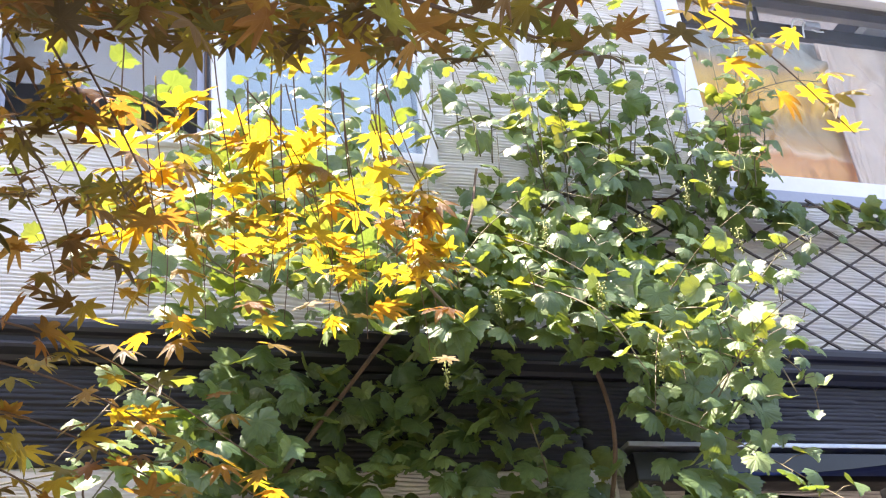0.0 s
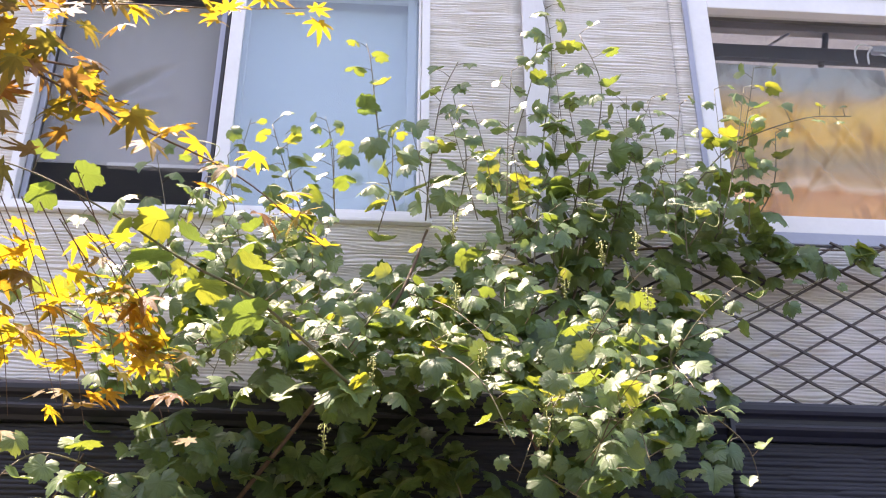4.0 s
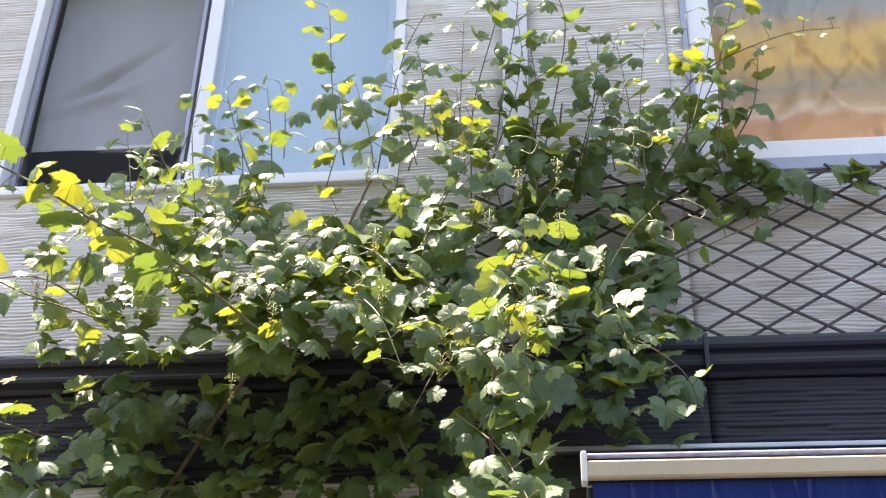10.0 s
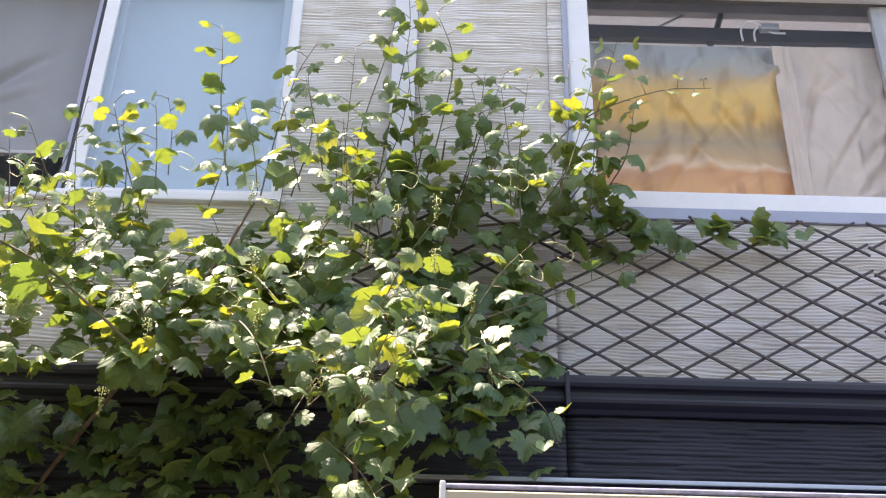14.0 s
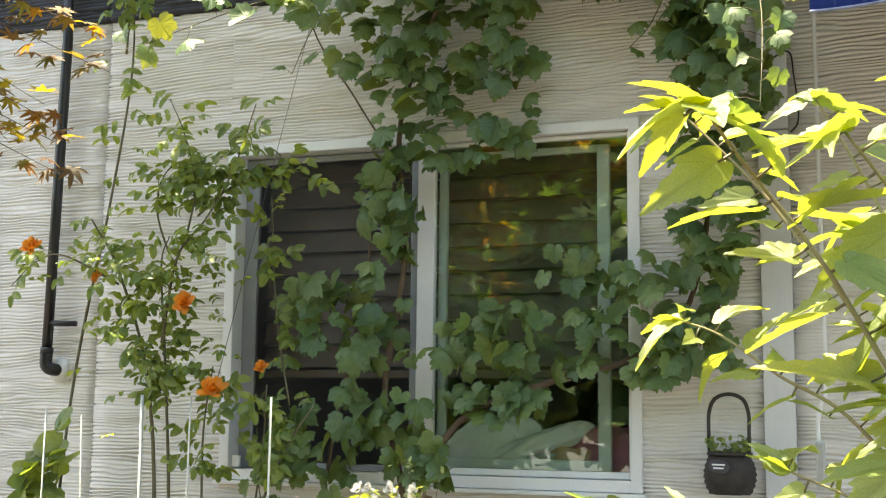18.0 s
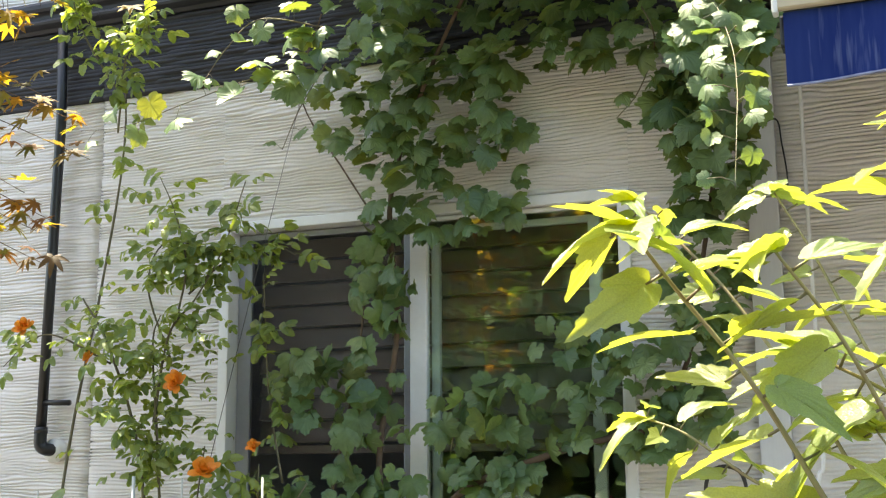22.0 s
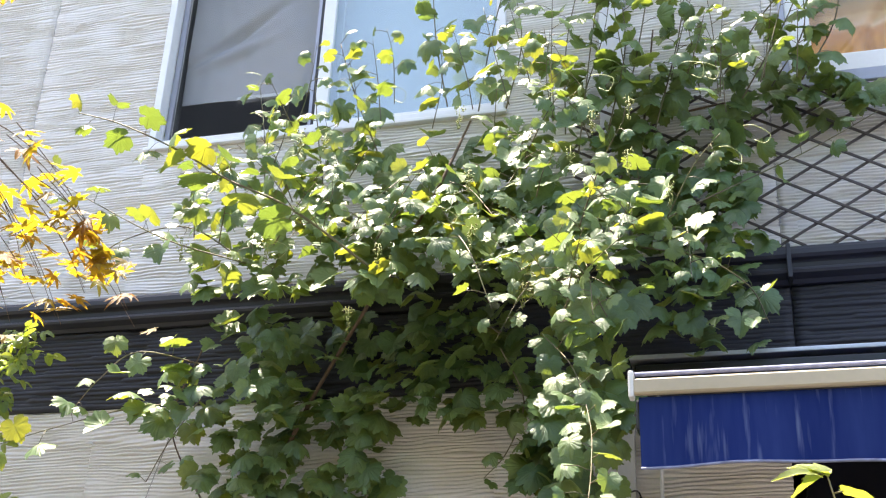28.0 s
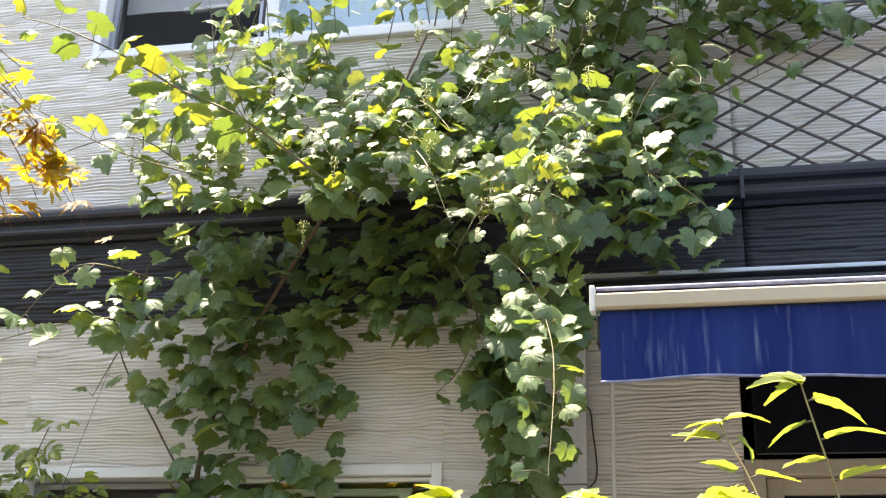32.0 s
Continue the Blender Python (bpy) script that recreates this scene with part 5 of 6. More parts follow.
for _ in range(11):
    p = Vector((G.uniform(0.25, 1.15), -G.uniform(0.20, 0.36), G.uniform(3.85, 4.0)))
    d = Vector((G.uniform(-0.10, 0.16), -G.uniform(0.0, 0.08), G.uniform(0.25, 0.62)))
    runner([p, p + d * 0.5 + rnd(0.025), p + d], 0.0024, 0.001, 0.045, (0.05, 0.085), leafless=0.0, up=0.5, out=0.5)
for _ in range(16):
    p = Vector((G.uniform(-0.8, 0.9), -G.uniform(0.3, 0.5), G.uniform(3.7, 3.95)))
    d = Vector((G.uniform(-0.12, 0.12), -G.uniform(0.0, 0.1), G.uniform(0.15, 0.4)))
    runner([p, p + d * 0.5 + rnd(0.02), p + d], 0.0022, 0.001, 0.05, (0.045, 0.085), leafless=0.0, up=0.5, out=0.5)
foliage(vine, "leaf", GRAPE, VL, M_VINE, 300, "dense green grape foliage")
tagged(joined("leaf_stalk", STALKS, M_SHOOT, vine), kind="stuff")

# tendrils and flower clusters
for c in range(14):
    p = Vector((G.uniform(-0.9, 0.9), -G.uniform(0.55, 0.8), G.uniform(3.2, 3.9)))
    tube("tendril", smooth_line([p, p + Vector((0.03, -0.03, -0.02)), p + Vector((0.07, -0.03, -0.05)) + rnd(0.01), p + Vector((0.06, -0.04, -0.09)), p + Vector((0.03, -0.03, -0.07))], 5), 0.0011, M_TENDRIL, vine, sides=4)
for c in range(16):
    p = Vector((G.uniform(-0.8, 0.75), -G.uniform(0.62, 0.85), G.uniform(3.0, 3.65)))
    bits = [tube_data([p, p + Vector((0, 0, -0.04)), p + Vector((0, 0, -0.085))], 0.0012, 0.0008, 4)]
    for _ in range(40):
        u = G.random()
        q = p + Vector((G.uniform(-1, 1) * 0.016 * (1.2 - u), G.uniform(-1, 1) * 0.016 * (1.2 - u), -0.085 * u))
        bits.append(tube_data([q, q + Vector((0, 0, 0.0042))], 0.0024, 0.0018, 5))
    joined("panicle", bits, M_BERRY, vine, "yellow green flower cluster")

# ---- the maple whose boughs hang before the camera ----
maple = thing("maple_tree", "maple tree with orange and yellow leaves on drooping boughs", "tree", (-0.10, 0.0, 0.11))
MB = [([(-2.9, -2.2, -0.2), (-2.85, -2.2, 1.0), (-2.7, -2.15, 1.9), (-2.3, -2.1, 2.7)], 0.07, 0.035, "trunk"),
      ([(-2.3, -2.1, 2.7), (-1.7, -2.1, 2.95), (-1.1, -2.1, 3.0), (-0.55, -2.0, 2.98)], 0.022, 0.0012, "limb"),
      ([(-2.3, -2.1, 2.7), (-1.8, -1.7, 3.1), (-1.2, -1.6, 3.15), (-0.75, -1.65, 3.05)], 0.018, 0.0012, "limb"),
      ([(-2.0, -2.1, 2.85), (-1.5, -2.4, 2.50), (-1.0, -2.5, 2.42), (-0.62, -2.45, 2.40)], 0.008, 0.0012, "limb"),
      ([(-2.3, -2.1, 2.7), (-1.7, -2.0, 3.35), (-1.1, -1.95, 3.4), (-0.45, -1.9, 3.28)], 0.014, 0.0012, "limb")]
for pts, r0, r1, nm in MB:
    tube(nm, smooth_line(pts, 8), r0, M_BARK, maple, r1, 8, knots=0.06)
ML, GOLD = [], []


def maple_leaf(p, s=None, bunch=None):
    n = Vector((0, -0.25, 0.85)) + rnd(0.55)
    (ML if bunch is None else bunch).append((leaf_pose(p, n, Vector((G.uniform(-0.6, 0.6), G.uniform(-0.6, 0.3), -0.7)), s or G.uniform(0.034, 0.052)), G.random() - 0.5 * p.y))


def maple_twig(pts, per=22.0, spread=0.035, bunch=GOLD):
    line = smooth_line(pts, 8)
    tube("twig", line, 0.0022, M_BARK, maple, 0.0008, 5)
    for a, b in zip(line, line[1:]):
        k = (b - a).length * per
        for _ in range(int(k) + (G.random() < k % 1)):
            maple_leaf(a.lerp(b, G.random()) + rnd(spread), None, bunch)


def maple_edge(y):
    return 0.138 - 0.43 * (y + 3.285)


# unseen high leaves, added above the view to keep the lower boughs in shade
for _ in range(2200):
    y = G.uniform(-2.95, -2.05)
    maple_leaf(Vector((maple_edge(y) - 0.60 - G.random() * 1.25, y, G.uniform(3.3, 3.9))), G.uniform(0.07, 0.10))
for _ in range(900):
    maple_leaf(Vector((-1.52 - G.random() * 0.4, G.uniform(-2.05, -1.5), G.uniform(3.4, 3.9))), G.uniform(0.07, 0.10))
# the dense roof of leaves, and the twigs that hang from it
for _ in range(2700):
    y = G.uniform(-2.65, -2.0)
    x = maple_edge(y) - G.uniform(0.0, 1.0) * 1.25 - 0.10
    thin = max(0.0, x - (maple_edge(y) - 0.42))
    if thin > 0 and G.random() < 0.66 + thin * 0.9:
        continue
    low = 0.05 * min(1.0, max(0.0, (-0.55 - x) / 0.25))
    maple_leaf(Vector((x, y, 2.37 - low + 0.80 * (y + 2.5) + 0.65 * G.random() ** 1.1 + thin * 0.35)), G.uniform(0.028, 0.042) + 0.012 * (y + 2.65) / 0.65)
for _ in range(9):
    x, y = G.uniform(-1.34, -1.04), G.uniform(-2.0, -1.75)
    maple_twig([(x - 0.1, y, 2.80), (x - 0.03, y, 2.66), (x + 0.03, y, 2.52), (x + 0.05, y, 2.40 + G.uniform(0, 0.10))], 46, 0.05, ML)
# golden sprays: slender twigs drooping into the sun, their leaf colour brightened for it
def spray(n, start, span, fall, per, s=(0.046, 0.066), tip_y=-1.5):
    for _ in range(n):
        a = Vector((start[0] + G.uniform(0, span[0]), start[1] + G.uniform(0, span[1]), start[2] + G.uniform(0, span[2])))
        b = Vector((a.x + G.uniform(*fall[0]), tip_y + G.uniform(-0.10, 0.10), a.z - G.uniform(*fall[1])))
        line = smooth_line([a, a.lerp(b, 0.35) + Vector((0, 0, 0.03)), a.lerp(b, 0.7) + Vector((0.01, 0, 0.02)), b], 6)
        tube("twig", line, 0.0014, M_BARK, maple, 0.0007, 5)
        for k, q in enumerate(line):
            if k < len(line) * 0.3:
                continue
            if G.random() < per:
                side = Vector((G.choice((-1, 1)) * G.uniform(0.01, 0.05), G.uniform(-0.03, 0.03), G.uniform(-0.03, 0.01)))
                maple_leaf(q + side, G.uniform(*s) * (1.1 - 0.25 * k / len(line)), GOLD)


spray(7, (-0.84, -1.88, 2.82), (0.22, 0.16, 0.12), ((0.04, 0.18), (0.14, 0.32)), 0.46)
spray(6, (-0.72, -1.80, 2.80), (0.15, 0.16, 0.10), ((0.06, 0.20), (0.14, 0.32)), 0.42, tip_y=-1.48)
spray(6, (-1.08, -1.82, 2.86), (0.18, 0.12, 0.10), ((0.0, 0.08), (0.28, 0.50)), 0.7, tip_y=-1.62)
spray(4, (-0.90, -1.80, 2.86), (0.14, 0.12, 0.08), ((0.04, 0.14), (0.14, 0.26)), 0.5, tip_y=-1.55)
# a high level twig with orange leaves
maple_twig([(-0.95, -1.86, 3.22), (-0.62, -1.78, 3.33), (-0.38, -1.75, 3.36), (-0.19, -1.75, 3.375)], 44, 0.03)
# a low bough under the crown, its leaves in flat layers
for k in range(7):
    a = Vector((-1.50 + 0.03 * k, -1.85, 2.10 + 0.05 * k))
    b = Vector((-0.76 + G.uniform(-0.16, 0.06), -1.62 + G.uniform(-0.08, 0.08), 1.90 + 0.055 * k + G.uniform(-0.04, 0.04)))
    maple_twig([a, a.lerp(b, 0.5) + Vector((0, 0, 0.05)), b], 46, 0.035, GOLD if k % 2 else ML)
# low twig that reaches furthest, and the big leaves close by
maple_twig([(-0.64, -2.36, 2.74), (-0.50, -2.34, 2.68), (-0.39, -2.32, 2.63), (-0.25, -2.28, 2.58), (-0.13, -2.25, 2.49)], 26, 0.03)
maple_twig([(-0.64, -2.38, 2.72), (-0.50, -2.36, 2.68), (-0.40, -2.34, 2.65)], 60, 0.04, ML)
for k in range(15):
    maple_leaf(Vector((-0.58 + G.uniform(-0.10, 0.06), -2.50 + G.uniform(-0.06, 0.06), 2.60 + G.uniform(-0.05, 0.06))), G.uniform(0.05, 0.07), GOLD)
maple_twig([(-0.85, -2.46, 2.56), (-0.70, -2.50, 2.59), (-0.54, -2.50, 2.58)], 4, 0.02)
foliage(maple, "leaf", MAPLE, GOLD, M_MAPLEY, 300, "golden maple foliage, sun glow partly put into its colour")
foliage(maple, "leaf", MAPLE, ML, M_MAPLE, 150, "brown and olive maple foliage, shade partly put into its colour")

# ---- the bright shrub close to the camera ----
shrub = thing("shrub", "tall garden shrub with long lobed leaves in full sun", "shrub")
SL = []


def shrub_branch(pts, size=0.125, every=0.019):
    size *= 0.82
    line = smooth_line(pts, 8)
    tube("branch", line, 0.0032, M_TWIG, shrub, 0.0013, 6)
    acc, side, tot, run = 0, 1, sum((b - a).length for a, b in zip(line, line[1:])), 0
    for a, b in zip(line, line[1:]):
        acc += (b - a).length
        run += (b - a).length
        if acc > every and run > 0.38 * tot:
            acc = 0
            side = -side
            d = (b - a).normalized()
            o = Vector((side * d.z, G.uniform(-0.5, 0.5), -side * d.x)).normalized()
            q = b + o * 0.016
            tube("leaf_stalk", [b, q], 0.0014, M_SHOOT, shrub, 0.001, 4)
            SL.append((leaf_pose(q, Vector((0, -0.35, 0.85)) + rnd(0.62), o + Vector((0, 0, -0.3)) + d * 0.45 + rnd(0.35), size * G.uniform(0.65, 1.1) * (1 - 0.35 * run / tot)), G.random()))
    for k in range(3):
        SL.append((leaf_pose(line[-1], Vector((0, -0.3, 0.9)) + rnd(0.5), d + rnd(0.9), size * G.uniform(0.45, 0.7)), 1))


B0, B1 = (1.02, -2.80, 0.95), (1.0, -2.42, 0.95)
for x, y, z in (B0, B1):
    tube("stem", smooth_line([(1.2, -2.5, 0.0), (1.16, -2.55, 0.4), (x, y, z)]), 0.012, M_BARK, shrub, 0.006, 7)
# the branch that stands highest, and its side shoots
shrub_branch([B0, (0.88, -2.84, 1.34), (0.79, -2.86, 1.50), (0.735, -2.87, 1.60), (0.685, -2.88, 1.67), (0.652, -2.90, 1.72)], 0.135)
shrub_branch([B0, (0.92, -2.82, 1.36), (0.85, -2.84, 1.52), (0.80, -2.85, 1.63), (0.755, -2.86, 1.70)], 0.14)
shrub_branch([B0, (0.96, -2.80, 1.34), (0.90, -2.80, 1.50), (0.845, -2.80, 1.58), (0.775, -2.80, 1.625)], 0.13)
shrub_branch([B0, (0.93, -2.82, 1.30), (0.86, -2.84, 1.43), (0.80, -2.86, 1.49)], 0.12)
shrub_branch([B0, (0.98, -2.78, 1.38), (0.93, -2.78, 1.58), (0.89, -2.78, 1.70), (0.85, -2.80, 1.77)], 0.14)
shrub_branch([B0, (1.00, -2.78, 1.36), (0.97, -2.78, 1.56), (0.93, -2.78, 1.68)], 0.13)
# lower shoots further from the eye
shrub_branch([B1, (0.86, -2.36, 1.30), (0.74, -2.32, 1.47), (0.65, -2.30, 1.53), (0.58, -2.29, 1.58), (0.53, -2.28, 1.60)], 0.14)
shrub_branch([B1, (0.90, -2.40, 1.22), (0.76, -2.36, 1.37), (0.66, -2.34, 1.42)], 0.13)
shrub_branch([B1, (0.82, -2.38, 1.16), (0.64, -2.34, 1.30), (0.50, -2.32, 1.34), (0.42, -2.31, 1.35)], 0.13)
shrub_branch([B1, (0.92, -2.38, 1.30), (0.86, -2.36, 1.48), (0.80, -2.34, 1.58)], 0.14)
# taller shoots of the same bush, nearer the wall
shrub_branch([B1, (0.80, -2.35, 1.48), (0.66, -2.30, 1.72), (0.57, -2.28, 1.83), (0.52, -2.27, 1.88)], 0.125)
shrub_branch([B1, (0.86, -2.36, 1.50), (0.76, -2.32, 1.75), (0.70, -2.30, 1.87)], 0.125)
shrub_branch([B1, (0.98, -2.15, 1.55), (0.93, -2.04, 1.88), (0.87, -2.00, 2.04)], 0.13)
shrub_branch([B1, (1.06, -2.15, 1.55), (1.04, -2.04, 1.85), (0.99, -2.00, 2.10)], 0.13)
foliage(shrub, "leaf", LOBED, SL, M_SHRUB, 300)

# ---- climbing roses at the wall ----
RL = []
rose = thing("rose_bush", "tall climbing rose with thin canes and orange blooms", "rose")


def cane(pts, r0=0.005, r1=0.002, density=33.0, start=0.35, spread=0.07, size=(0.09, 0.15)):
    line = smooth_line(pts, 8)
    tube("cane", line, r0, M_ROSEWOOD, rose, r1, 6, knots=0.06)
    n = len(line)
    for i, (a, b) in enumerate(zip(line, line[1:])):
        if i / n < start:
            continue
        k = (b - a).length * density * 1.3
        for _ in range(int(k) + (G.random() < k % 1)):
            p = a.lerp(b, G.random()) + rnd(0.01)
            o = rnd().normalized()
            RL.append((leaf_pose(p, Vector((0, -0.5, 0.8)) + rnd(0.6), o + Vector((0, -0.2, 0)), G.uniform(*size)), -p.y + G.random()))


cane([(-1.55, -0.34, 0.45), (-1.52, -0.36, 1.1), (-1.56, -0.38, 1.6), (-1.68, -0.40, 1.95), (-1.78, -0.42, 2.12)], 0.008, 0.003, 60, 0.45)
cane([(-1.50, -0.34, 0.45), (-1.48, -0.34, 1.1), (-1.50, -0.36, 1.6), (-1.52, -0.38, 1.95), (-1.48, -0.4, 2.05)], 0.007, 0.002, 55, 0.4)
cane([(-1.42, -0.34, 0.45), (-1.36, -0.34, 1.0), (-1.36, -0.34, 1.4), (-1.32, -0.36, 1.62)], 0.006, 0.002, 60, 0.5)
cane([(-1.18, -0.34, 0.45), (-1.16, -0.32, 1.1), (-1.08, -0.30, 1.35), (-1.0, -0.26, 1.5)], 0.007, 0.003, 20, 0.6)
cane([(-1.20, -0.34, 0.9), (-1.14, -0.34, 1.35), (-1.12, -0.36, 1.56)], 0.004, 0.002, 60, 0.4)
cane([(-1.52, -0.36, 1.7), (-1.46, -0.38, 1.98), (-1.36, -0.38, 2.10), (-1.26, -0.38, 2.26), (-1.18, -0.38, 2.48)], 0.005, 0.002, 50, 0.35)
cane([(-1.44, -0.36, 2.05), (-1.40, -0.38, 2.22), (-1.44, -0.4, 2.40), (-1.50, -0.4, 2.52)], 0.004, 0.0015, 45, 0.2)
cane([(-1.40, -0.36, 2.12), (-1.28, -0.34, 2.22), (-1.14, -0.30, 2.28), (-1.04, -0.28, 2.24)], 0.004, 0.0015, 70, 0.3)
cane([(-1.46, -0.36, 1.9), (-1.56, -0.36, 2.15), (-1.50, -0.36, 2.30), (-1.30, -0.36, 2.26)], 0.004, 0.0015, 70, 0.3)
cane([(-1.70, -0.36, 1.9), (-1.90, -0.40, 2.0), (-2.0, -0.42, 1.98), (-2.1, -0.42, 1.9)], 0.004, 0.0015, 45, 0.2)
cane([(-1.95, -0.36, 0.45), (-1.92, -0.3, 1.5), (-1.84, -0.24, 2.2), (-1.80, -0.2, 2.7), (-1.80, -0.22, 3.1)], 0.006, 0.003, 14, 0.55)
cane([(-1.10, -0.24, 1.5), (-1.18, -0.2, 1.8), (-1.22, -0.18, 2.2)], 0.004, 0.002, 24, 0.2)
cane([(-1.80, -0.24, 2.75), (-1.72, -0.32, 3.0), (-1.62, -0.36, 3.15), (-1.56, -0.4, 3.0)], 0.004, 0.002, 70, 0.2)
cane([(-1.80, -0.24, 2.9), (-1.90, -0.32, 3.1), (-1.95, -0.36, 3.3), (-1.9, -0.4, 3.4)], 0.004, 0.002, 70, 0.2)
for _ in range(110):
    p = Vector((-1.52, -0.38, 1.85)) + Vector((G.gauss(0, 0.13), G.gauss(0, 0.06), G.gauss(0, 0.2)))
    RL.append((leaf_pose(p, Vector((0, -0.5, 0.8)) + rnd(0.6), rnd(), G.uniform(0.06, 0.1)), G.random()))
foliage(rose, "leaf", ROSE5, RL, M_ROSE, 260, "small green rose leaves")


PETAL_MESHES = {}


def bloom(name, at, r, mat, parent, layers=4, label=""):
    """A flower head: a small heart with rings of separate petals round it."""
    if mat.name not in PETAL_MESHES:
        PETAL_MESHES[mat.name] = [leaf_mesh("petal", s, mat) for s in PETAL]
    bm = bmesh.new()
    bmesh.ops.create_icosphere(bm, subdivisions=1, radius=r * 0.16)
    ob = part(name, bm, mat, parent, label, True)
    ob.location = at
    ob.rotation_euler = (radians(55 + G.uniform(-20, 20)), 0, radians(G.uniform(-40, 40)))
    for k in range(layers):
        n = 5 + k
        for i in range(n):
            a = 2 * math.pi * (i + 0.5 * k) / n
            tilt = 0.25 + 0.85 * k / layers
            d = Vector((math.cos(a), math.sin(a), 0))
            nrm = (Vector((0, 0, 1)) * math.sin(tilt) - d * math.cos(tilt)) + rnd(0.15)
            p = put("petal", PETAL_MESHES[mat.name][(i + k) % 2], ob)
            p.matrix_basis = leaf_pose(d * r * 0.12 * k, nrm, Vector((0, 0, 1)) * math.cos(tilt) + d * math.sin(tilt), r * (0.6 + 0.12 * k))
    return ob


for at, r in (((-1.262, -0.45, 1.539), 0.040), ((-1.376, -0.45, 1.820), 0.034), ((-1.117, -0.4, 1.615), 0.02), ((-1.76, -0.4, 1.92), 0.02), ((-2.02, -0.42, 2.03), 0.032)):
    bloom("bloom", at, r, M_PETALO, rose, label="orange rose bloom")

# ---- bed in front of the wall ----
bedbox = thing("planter", "raised brick planting bed along the wall", "planter")
for b in ((-2.6, 0.3, -0.80, -0.70, 0, 0.46), (-2.6, -2.5, -0.70, -0.05, 0, 0.46), (0.2, 0.3, -0.70, -0.05, 0, 0.46)):
    part("side", block(*b, 0.01), M_STONE, bedbox)
part("soil", block(-2.5, 0.2, -0.70, -0.05, 0.02, 0.44), M_SOIL, bedbox)
for x0, x1, z1, r in ((-1.87, -1.86, 1.48, 0.003), (-1.68, -1.72, 1.46, 0.0025), (-1.48, -1.49, 1.525, 0.0055), (-1.32, -1.31, 1.52, 0.003), (-1.03, -1.025, 1.52, 0.0035)):
    st = thing("plant_stake", "thin white plant stake pushed into the bed", "stake", group="stakes in the bed")
    tube("rod", [Vector((x0, -0.5, 0.4)), Vector((x1, -0.5, z1))], r, M_STAKE, st)


def herb(name, label, category, cx, cy, z0, n, h, spread, shapes, mat, leaf, petals=None, bloom_n=0, bloom_r=0.02, upright=0.3):
    ob = thing(name, label, category)
    ls = []
    for _ in range(n):
        a = G.uniform(0, 2 * math.pi)
        top = Vector((cx + math.cos(a) * spread * G.random(), cy + math.sin(a) * spread * 0.5 * G.random(), z0 + h * G.uniform(0.7, 1.0)))
        foot = Vector((cx + G.uniform(-0.04, 0.04), cy + G.uniform(-0.03, 0.03), z0))
        line = smooth_line([foot, foot.lerp(top, 0.55) + rnd(0.015), top], 4)
        tube("stalk", line, 0.0022, M_SHOOT, ob, 0.001, 4)
        for p in line[2:]:
            for _ in range(3):
                ls.append((leaf_pose(p + rnd(0.012), Vector((0, -0.3, 0.7)) + rnd(0.7), rnd() + Vector((0, 0, upright)), leaf * G.uniform(0.6, 1.1)), G.random()))
        if bloom_n > 0:
            bloom_n -= 1
            bloom("bloom", top + Vector((0, -0.01, 0.012)), bloom_r * G.uniform(0.8, 1.1), petals, ob, 2)
    foliage(ob, "leaf", shapes, ls, mat, 120)
    return ob


herb("geranium", "geranium with pink and coral flower heads in the bed", "flowers", -0.88, -0.62, 0.44, 16, 0.76, 0.15, GRAPE, M_VINE, 0.05, M_PETALP, 16, 0.040)
herb("geranium", "geranium with a pale pink flower head in the bed", "flowers", -1.15, -0.62, 0.44, 6, 0.70, 0.06, GRAPE, M_VINE, 0.05, M_PETALP, 6, 0.032)
herb("gaura", "slender plant with small white flowers in the bed", "flowers", -0.65, -0.62, 0.44, 26, 0.82, 0.20, OVAL, M_SHRUB, 0.035, M_PETALW, 26, 0.027, 0.8)
herb("filler_plant", "bushy plant with reddish brown leaves in the bed", "plant", -0.46, -0.46, 0.44, 12, 0.80, 0.09, GRAPE, M_BURG, 0.035)
herb("filler_plant", "bushy plant with toothed green leaves in the bed", "plant", -0.30, -0.46, 0.44, 16, 0.78, 0.12, GRAPE, M_VINE, 0.045)
herb("filler_plant", "pale flowering grass-like plant in the bed", "plant", -0.60, -0.42, 0.44, 16, 0.90, 0.12, OVAL, M_TENDRIL, 0.016, upright=1.0)
herb("ivy", "ivy trailing at the edge of the bed", "plant", -0.10, -0.46, 0.44, 8, 0.72, 0.12, GRAPE, M_VINE, 0.035)
herb("filler_plant", "small leafy plant in the bed near the basket", "plant", 0.16, -0.42, 0.44, 12, 0.80, 0.16, OVAL, M_ROSE, 0.03, upright=0.8)
herb("bean_plant", "climbing plant with large round leaves on stakes", "plant", -1.95, -0.42, 0.44, 8, 1.0, 0.12, PETAL, M_ROSE, 0.09)
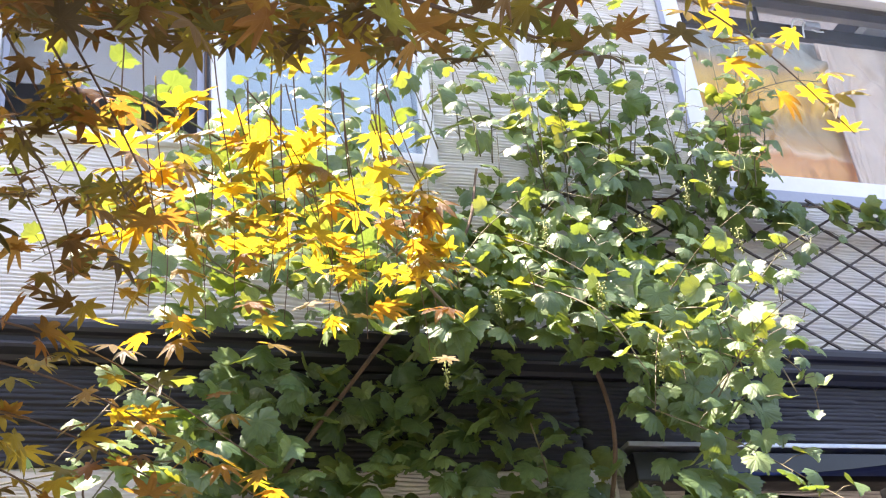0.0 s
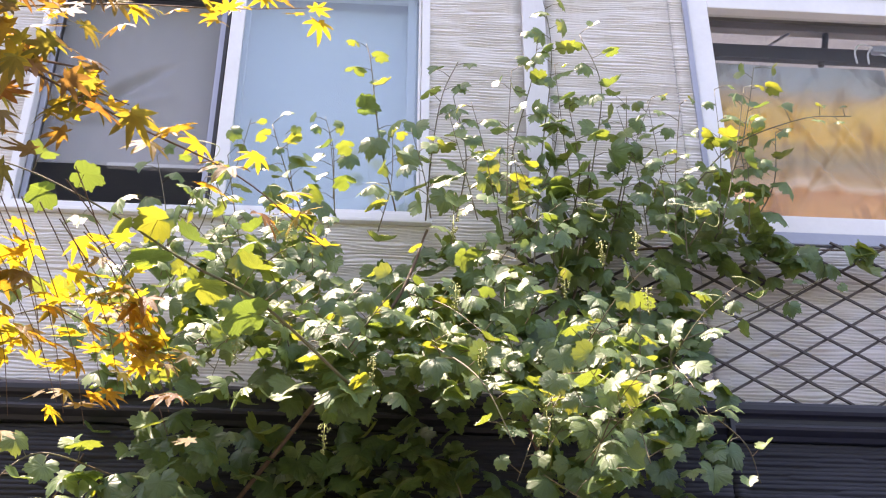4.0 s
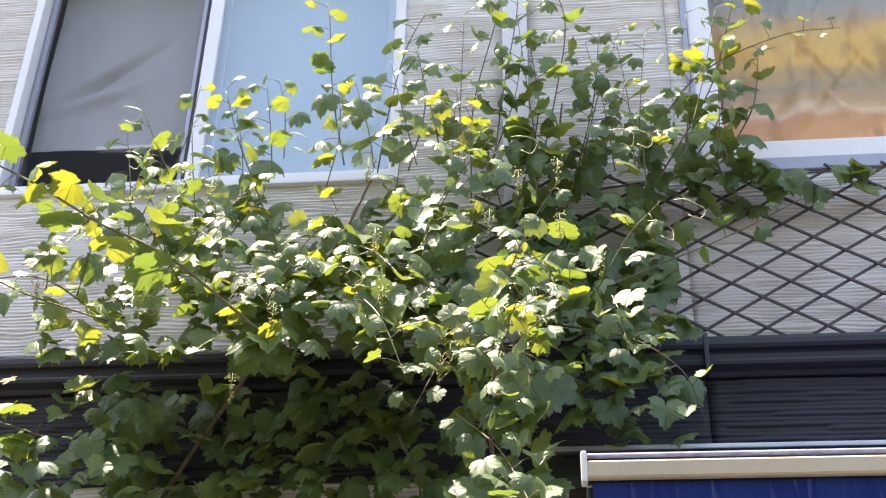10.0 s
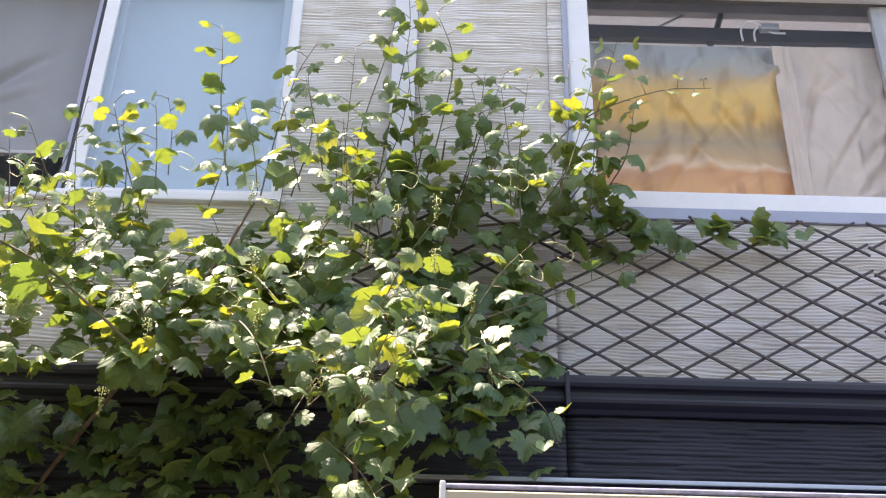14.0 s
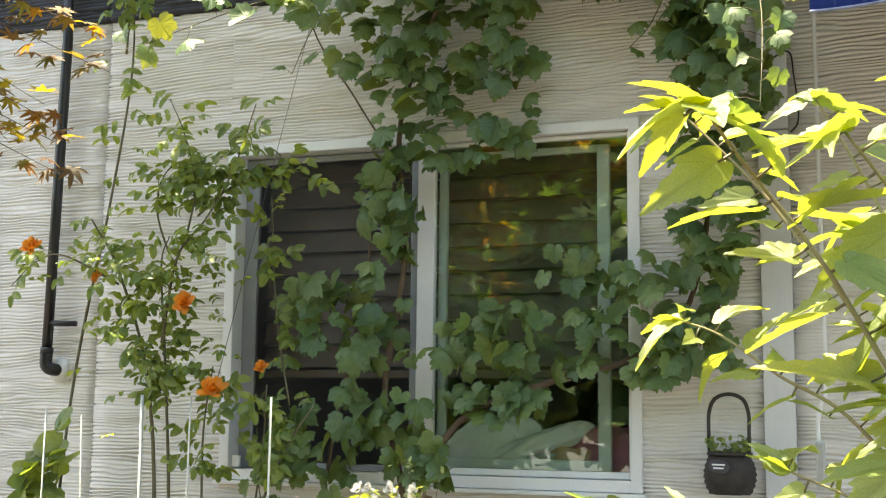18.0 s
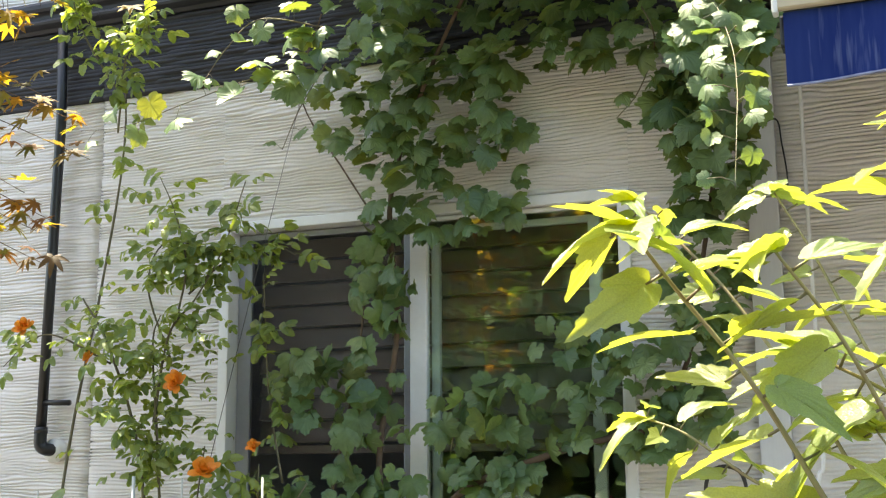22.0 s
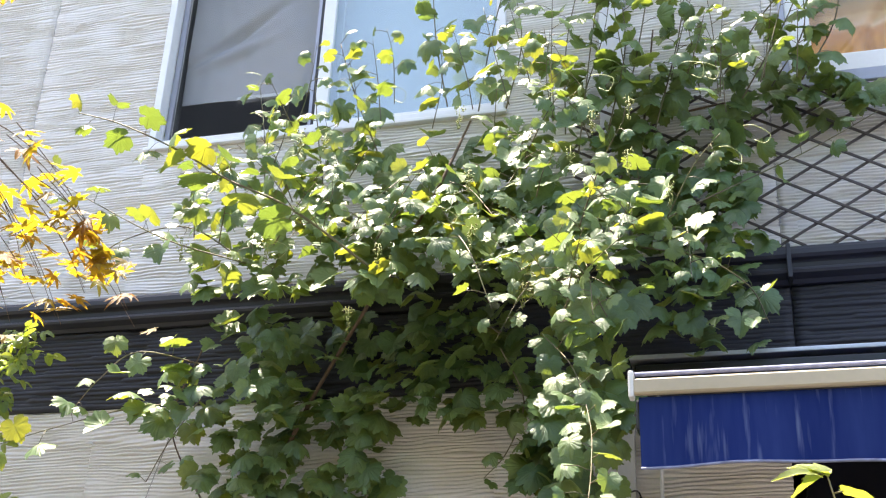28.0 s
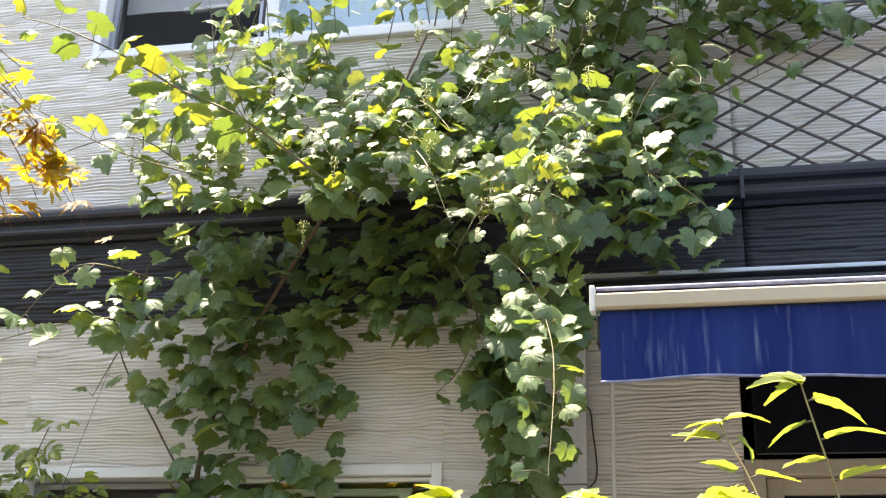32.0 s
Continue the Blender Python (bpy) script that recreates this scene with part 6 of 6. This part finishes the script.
# little plant in the basket
sprig = thing("basket_plant", "small feathery green plant growing in the wicker basket", "plant")
PL = []
for _ in range(30):
    a = G.uniform(0, 6.28)
    f = Vector((BX + 0.035 * math.cos(a), BY + 0.03 * math.sin(a), BZ + 0.10))
    t_ = f + Vector((0.02 * math.cos(a), 0.02 * math.sin(a), G.uniform(0.03, 0.075)))
    tube("stalk", [f, t_], 0.0012, M_SHOOT, sprig, 0.0006, 4)
    for u in (0.4, 0.7, 1.0):
        PL.append((leaf_pose(f.lerp(t_, u), Vector((0, -0.5, 0.6)) + rnd(0.6), rnd() + Vector((0, 0, 0.5)), 0.018), G.random()))
foliage(sprig, "leaf", OVAL, PL, M_ROSE, 100)
# thin guy wires
wr = thing("guy_wire", "thin wire stretched down the wall", "wire")
tube("strand", [Vector((-1.14, -0.04, 2.94)), Vector((-1.30, -0.10, 2.2)), Vector((-1.42, -0.2, 1.5))], 0.0016, M_WIRE, wr, sides=4)

# ---- trees across the yard, behind the viewer ----
for k, (x, y, h, r) in enumerate(((-5.0, -11.0, 4.6, 2.3), (-1.0, -12.5, 5.2, 2.6), (3.2, -11.5, 4.4, 2.2), (7.0, -13.0, 5.0, 2.5), (-9.5, -12.0, 5.0, 2.6), (-3.0, -14.5, 6.0, 2.8), (1.4, -15.0, 6.2, 2.8), (5.4, -15.0, 5.6, 2.6), (-7.2, -14.5, 6.0, 2.7))):
    h, r = h * 1.22, r * 1.12
    tr = thing("yard_tree", "leafy green tree across the yard", "tree", group="trees across the yard")
    tube("trunk", smooth_line([(x, y, 0), (x + 0.1, y, h * 0.4), (x, y, h * 0.7)]), 0.14, M_BARK, tr, 0.06, 8)
    for _ in range(6):
        a = G.uniform(0, 6.28)
        tube("limb", smooth_line([(x, y, h * 0.45), (x + math.cos(a) * r * 0.4, y + math.sin(a) * r * 0.4, h * 0.65), (x + math.cos(a) * r * 0.7, y + math.sin(a) * r * 0.7, h * 0.8)], 4), 0.05, M_BARK, tr, 0.015, 6)
    ls = []
    for _ in range(2600):
        d = rnd().normalized() * (0.45 + 0.55 * G.random())
        q = Vector((x + d.x * r, y + d.y * r, max(0.25, h * 0.55 + d.z * h * 0.5)))
        q += Vector((noise.noise(q * 0.9), noise.noise(q * 0.9 + Vector((9, 0, 0))), 0)) * 0.8
        ls.append((leaf_pose(q, rnd() + Vector((0, 0, 0.4)), rnd(), G.uniform(0.30, 0.50)), 0))
    foliage(tr, "leaf", OVAL, ls, M_YARD, 0, "green tree crown")
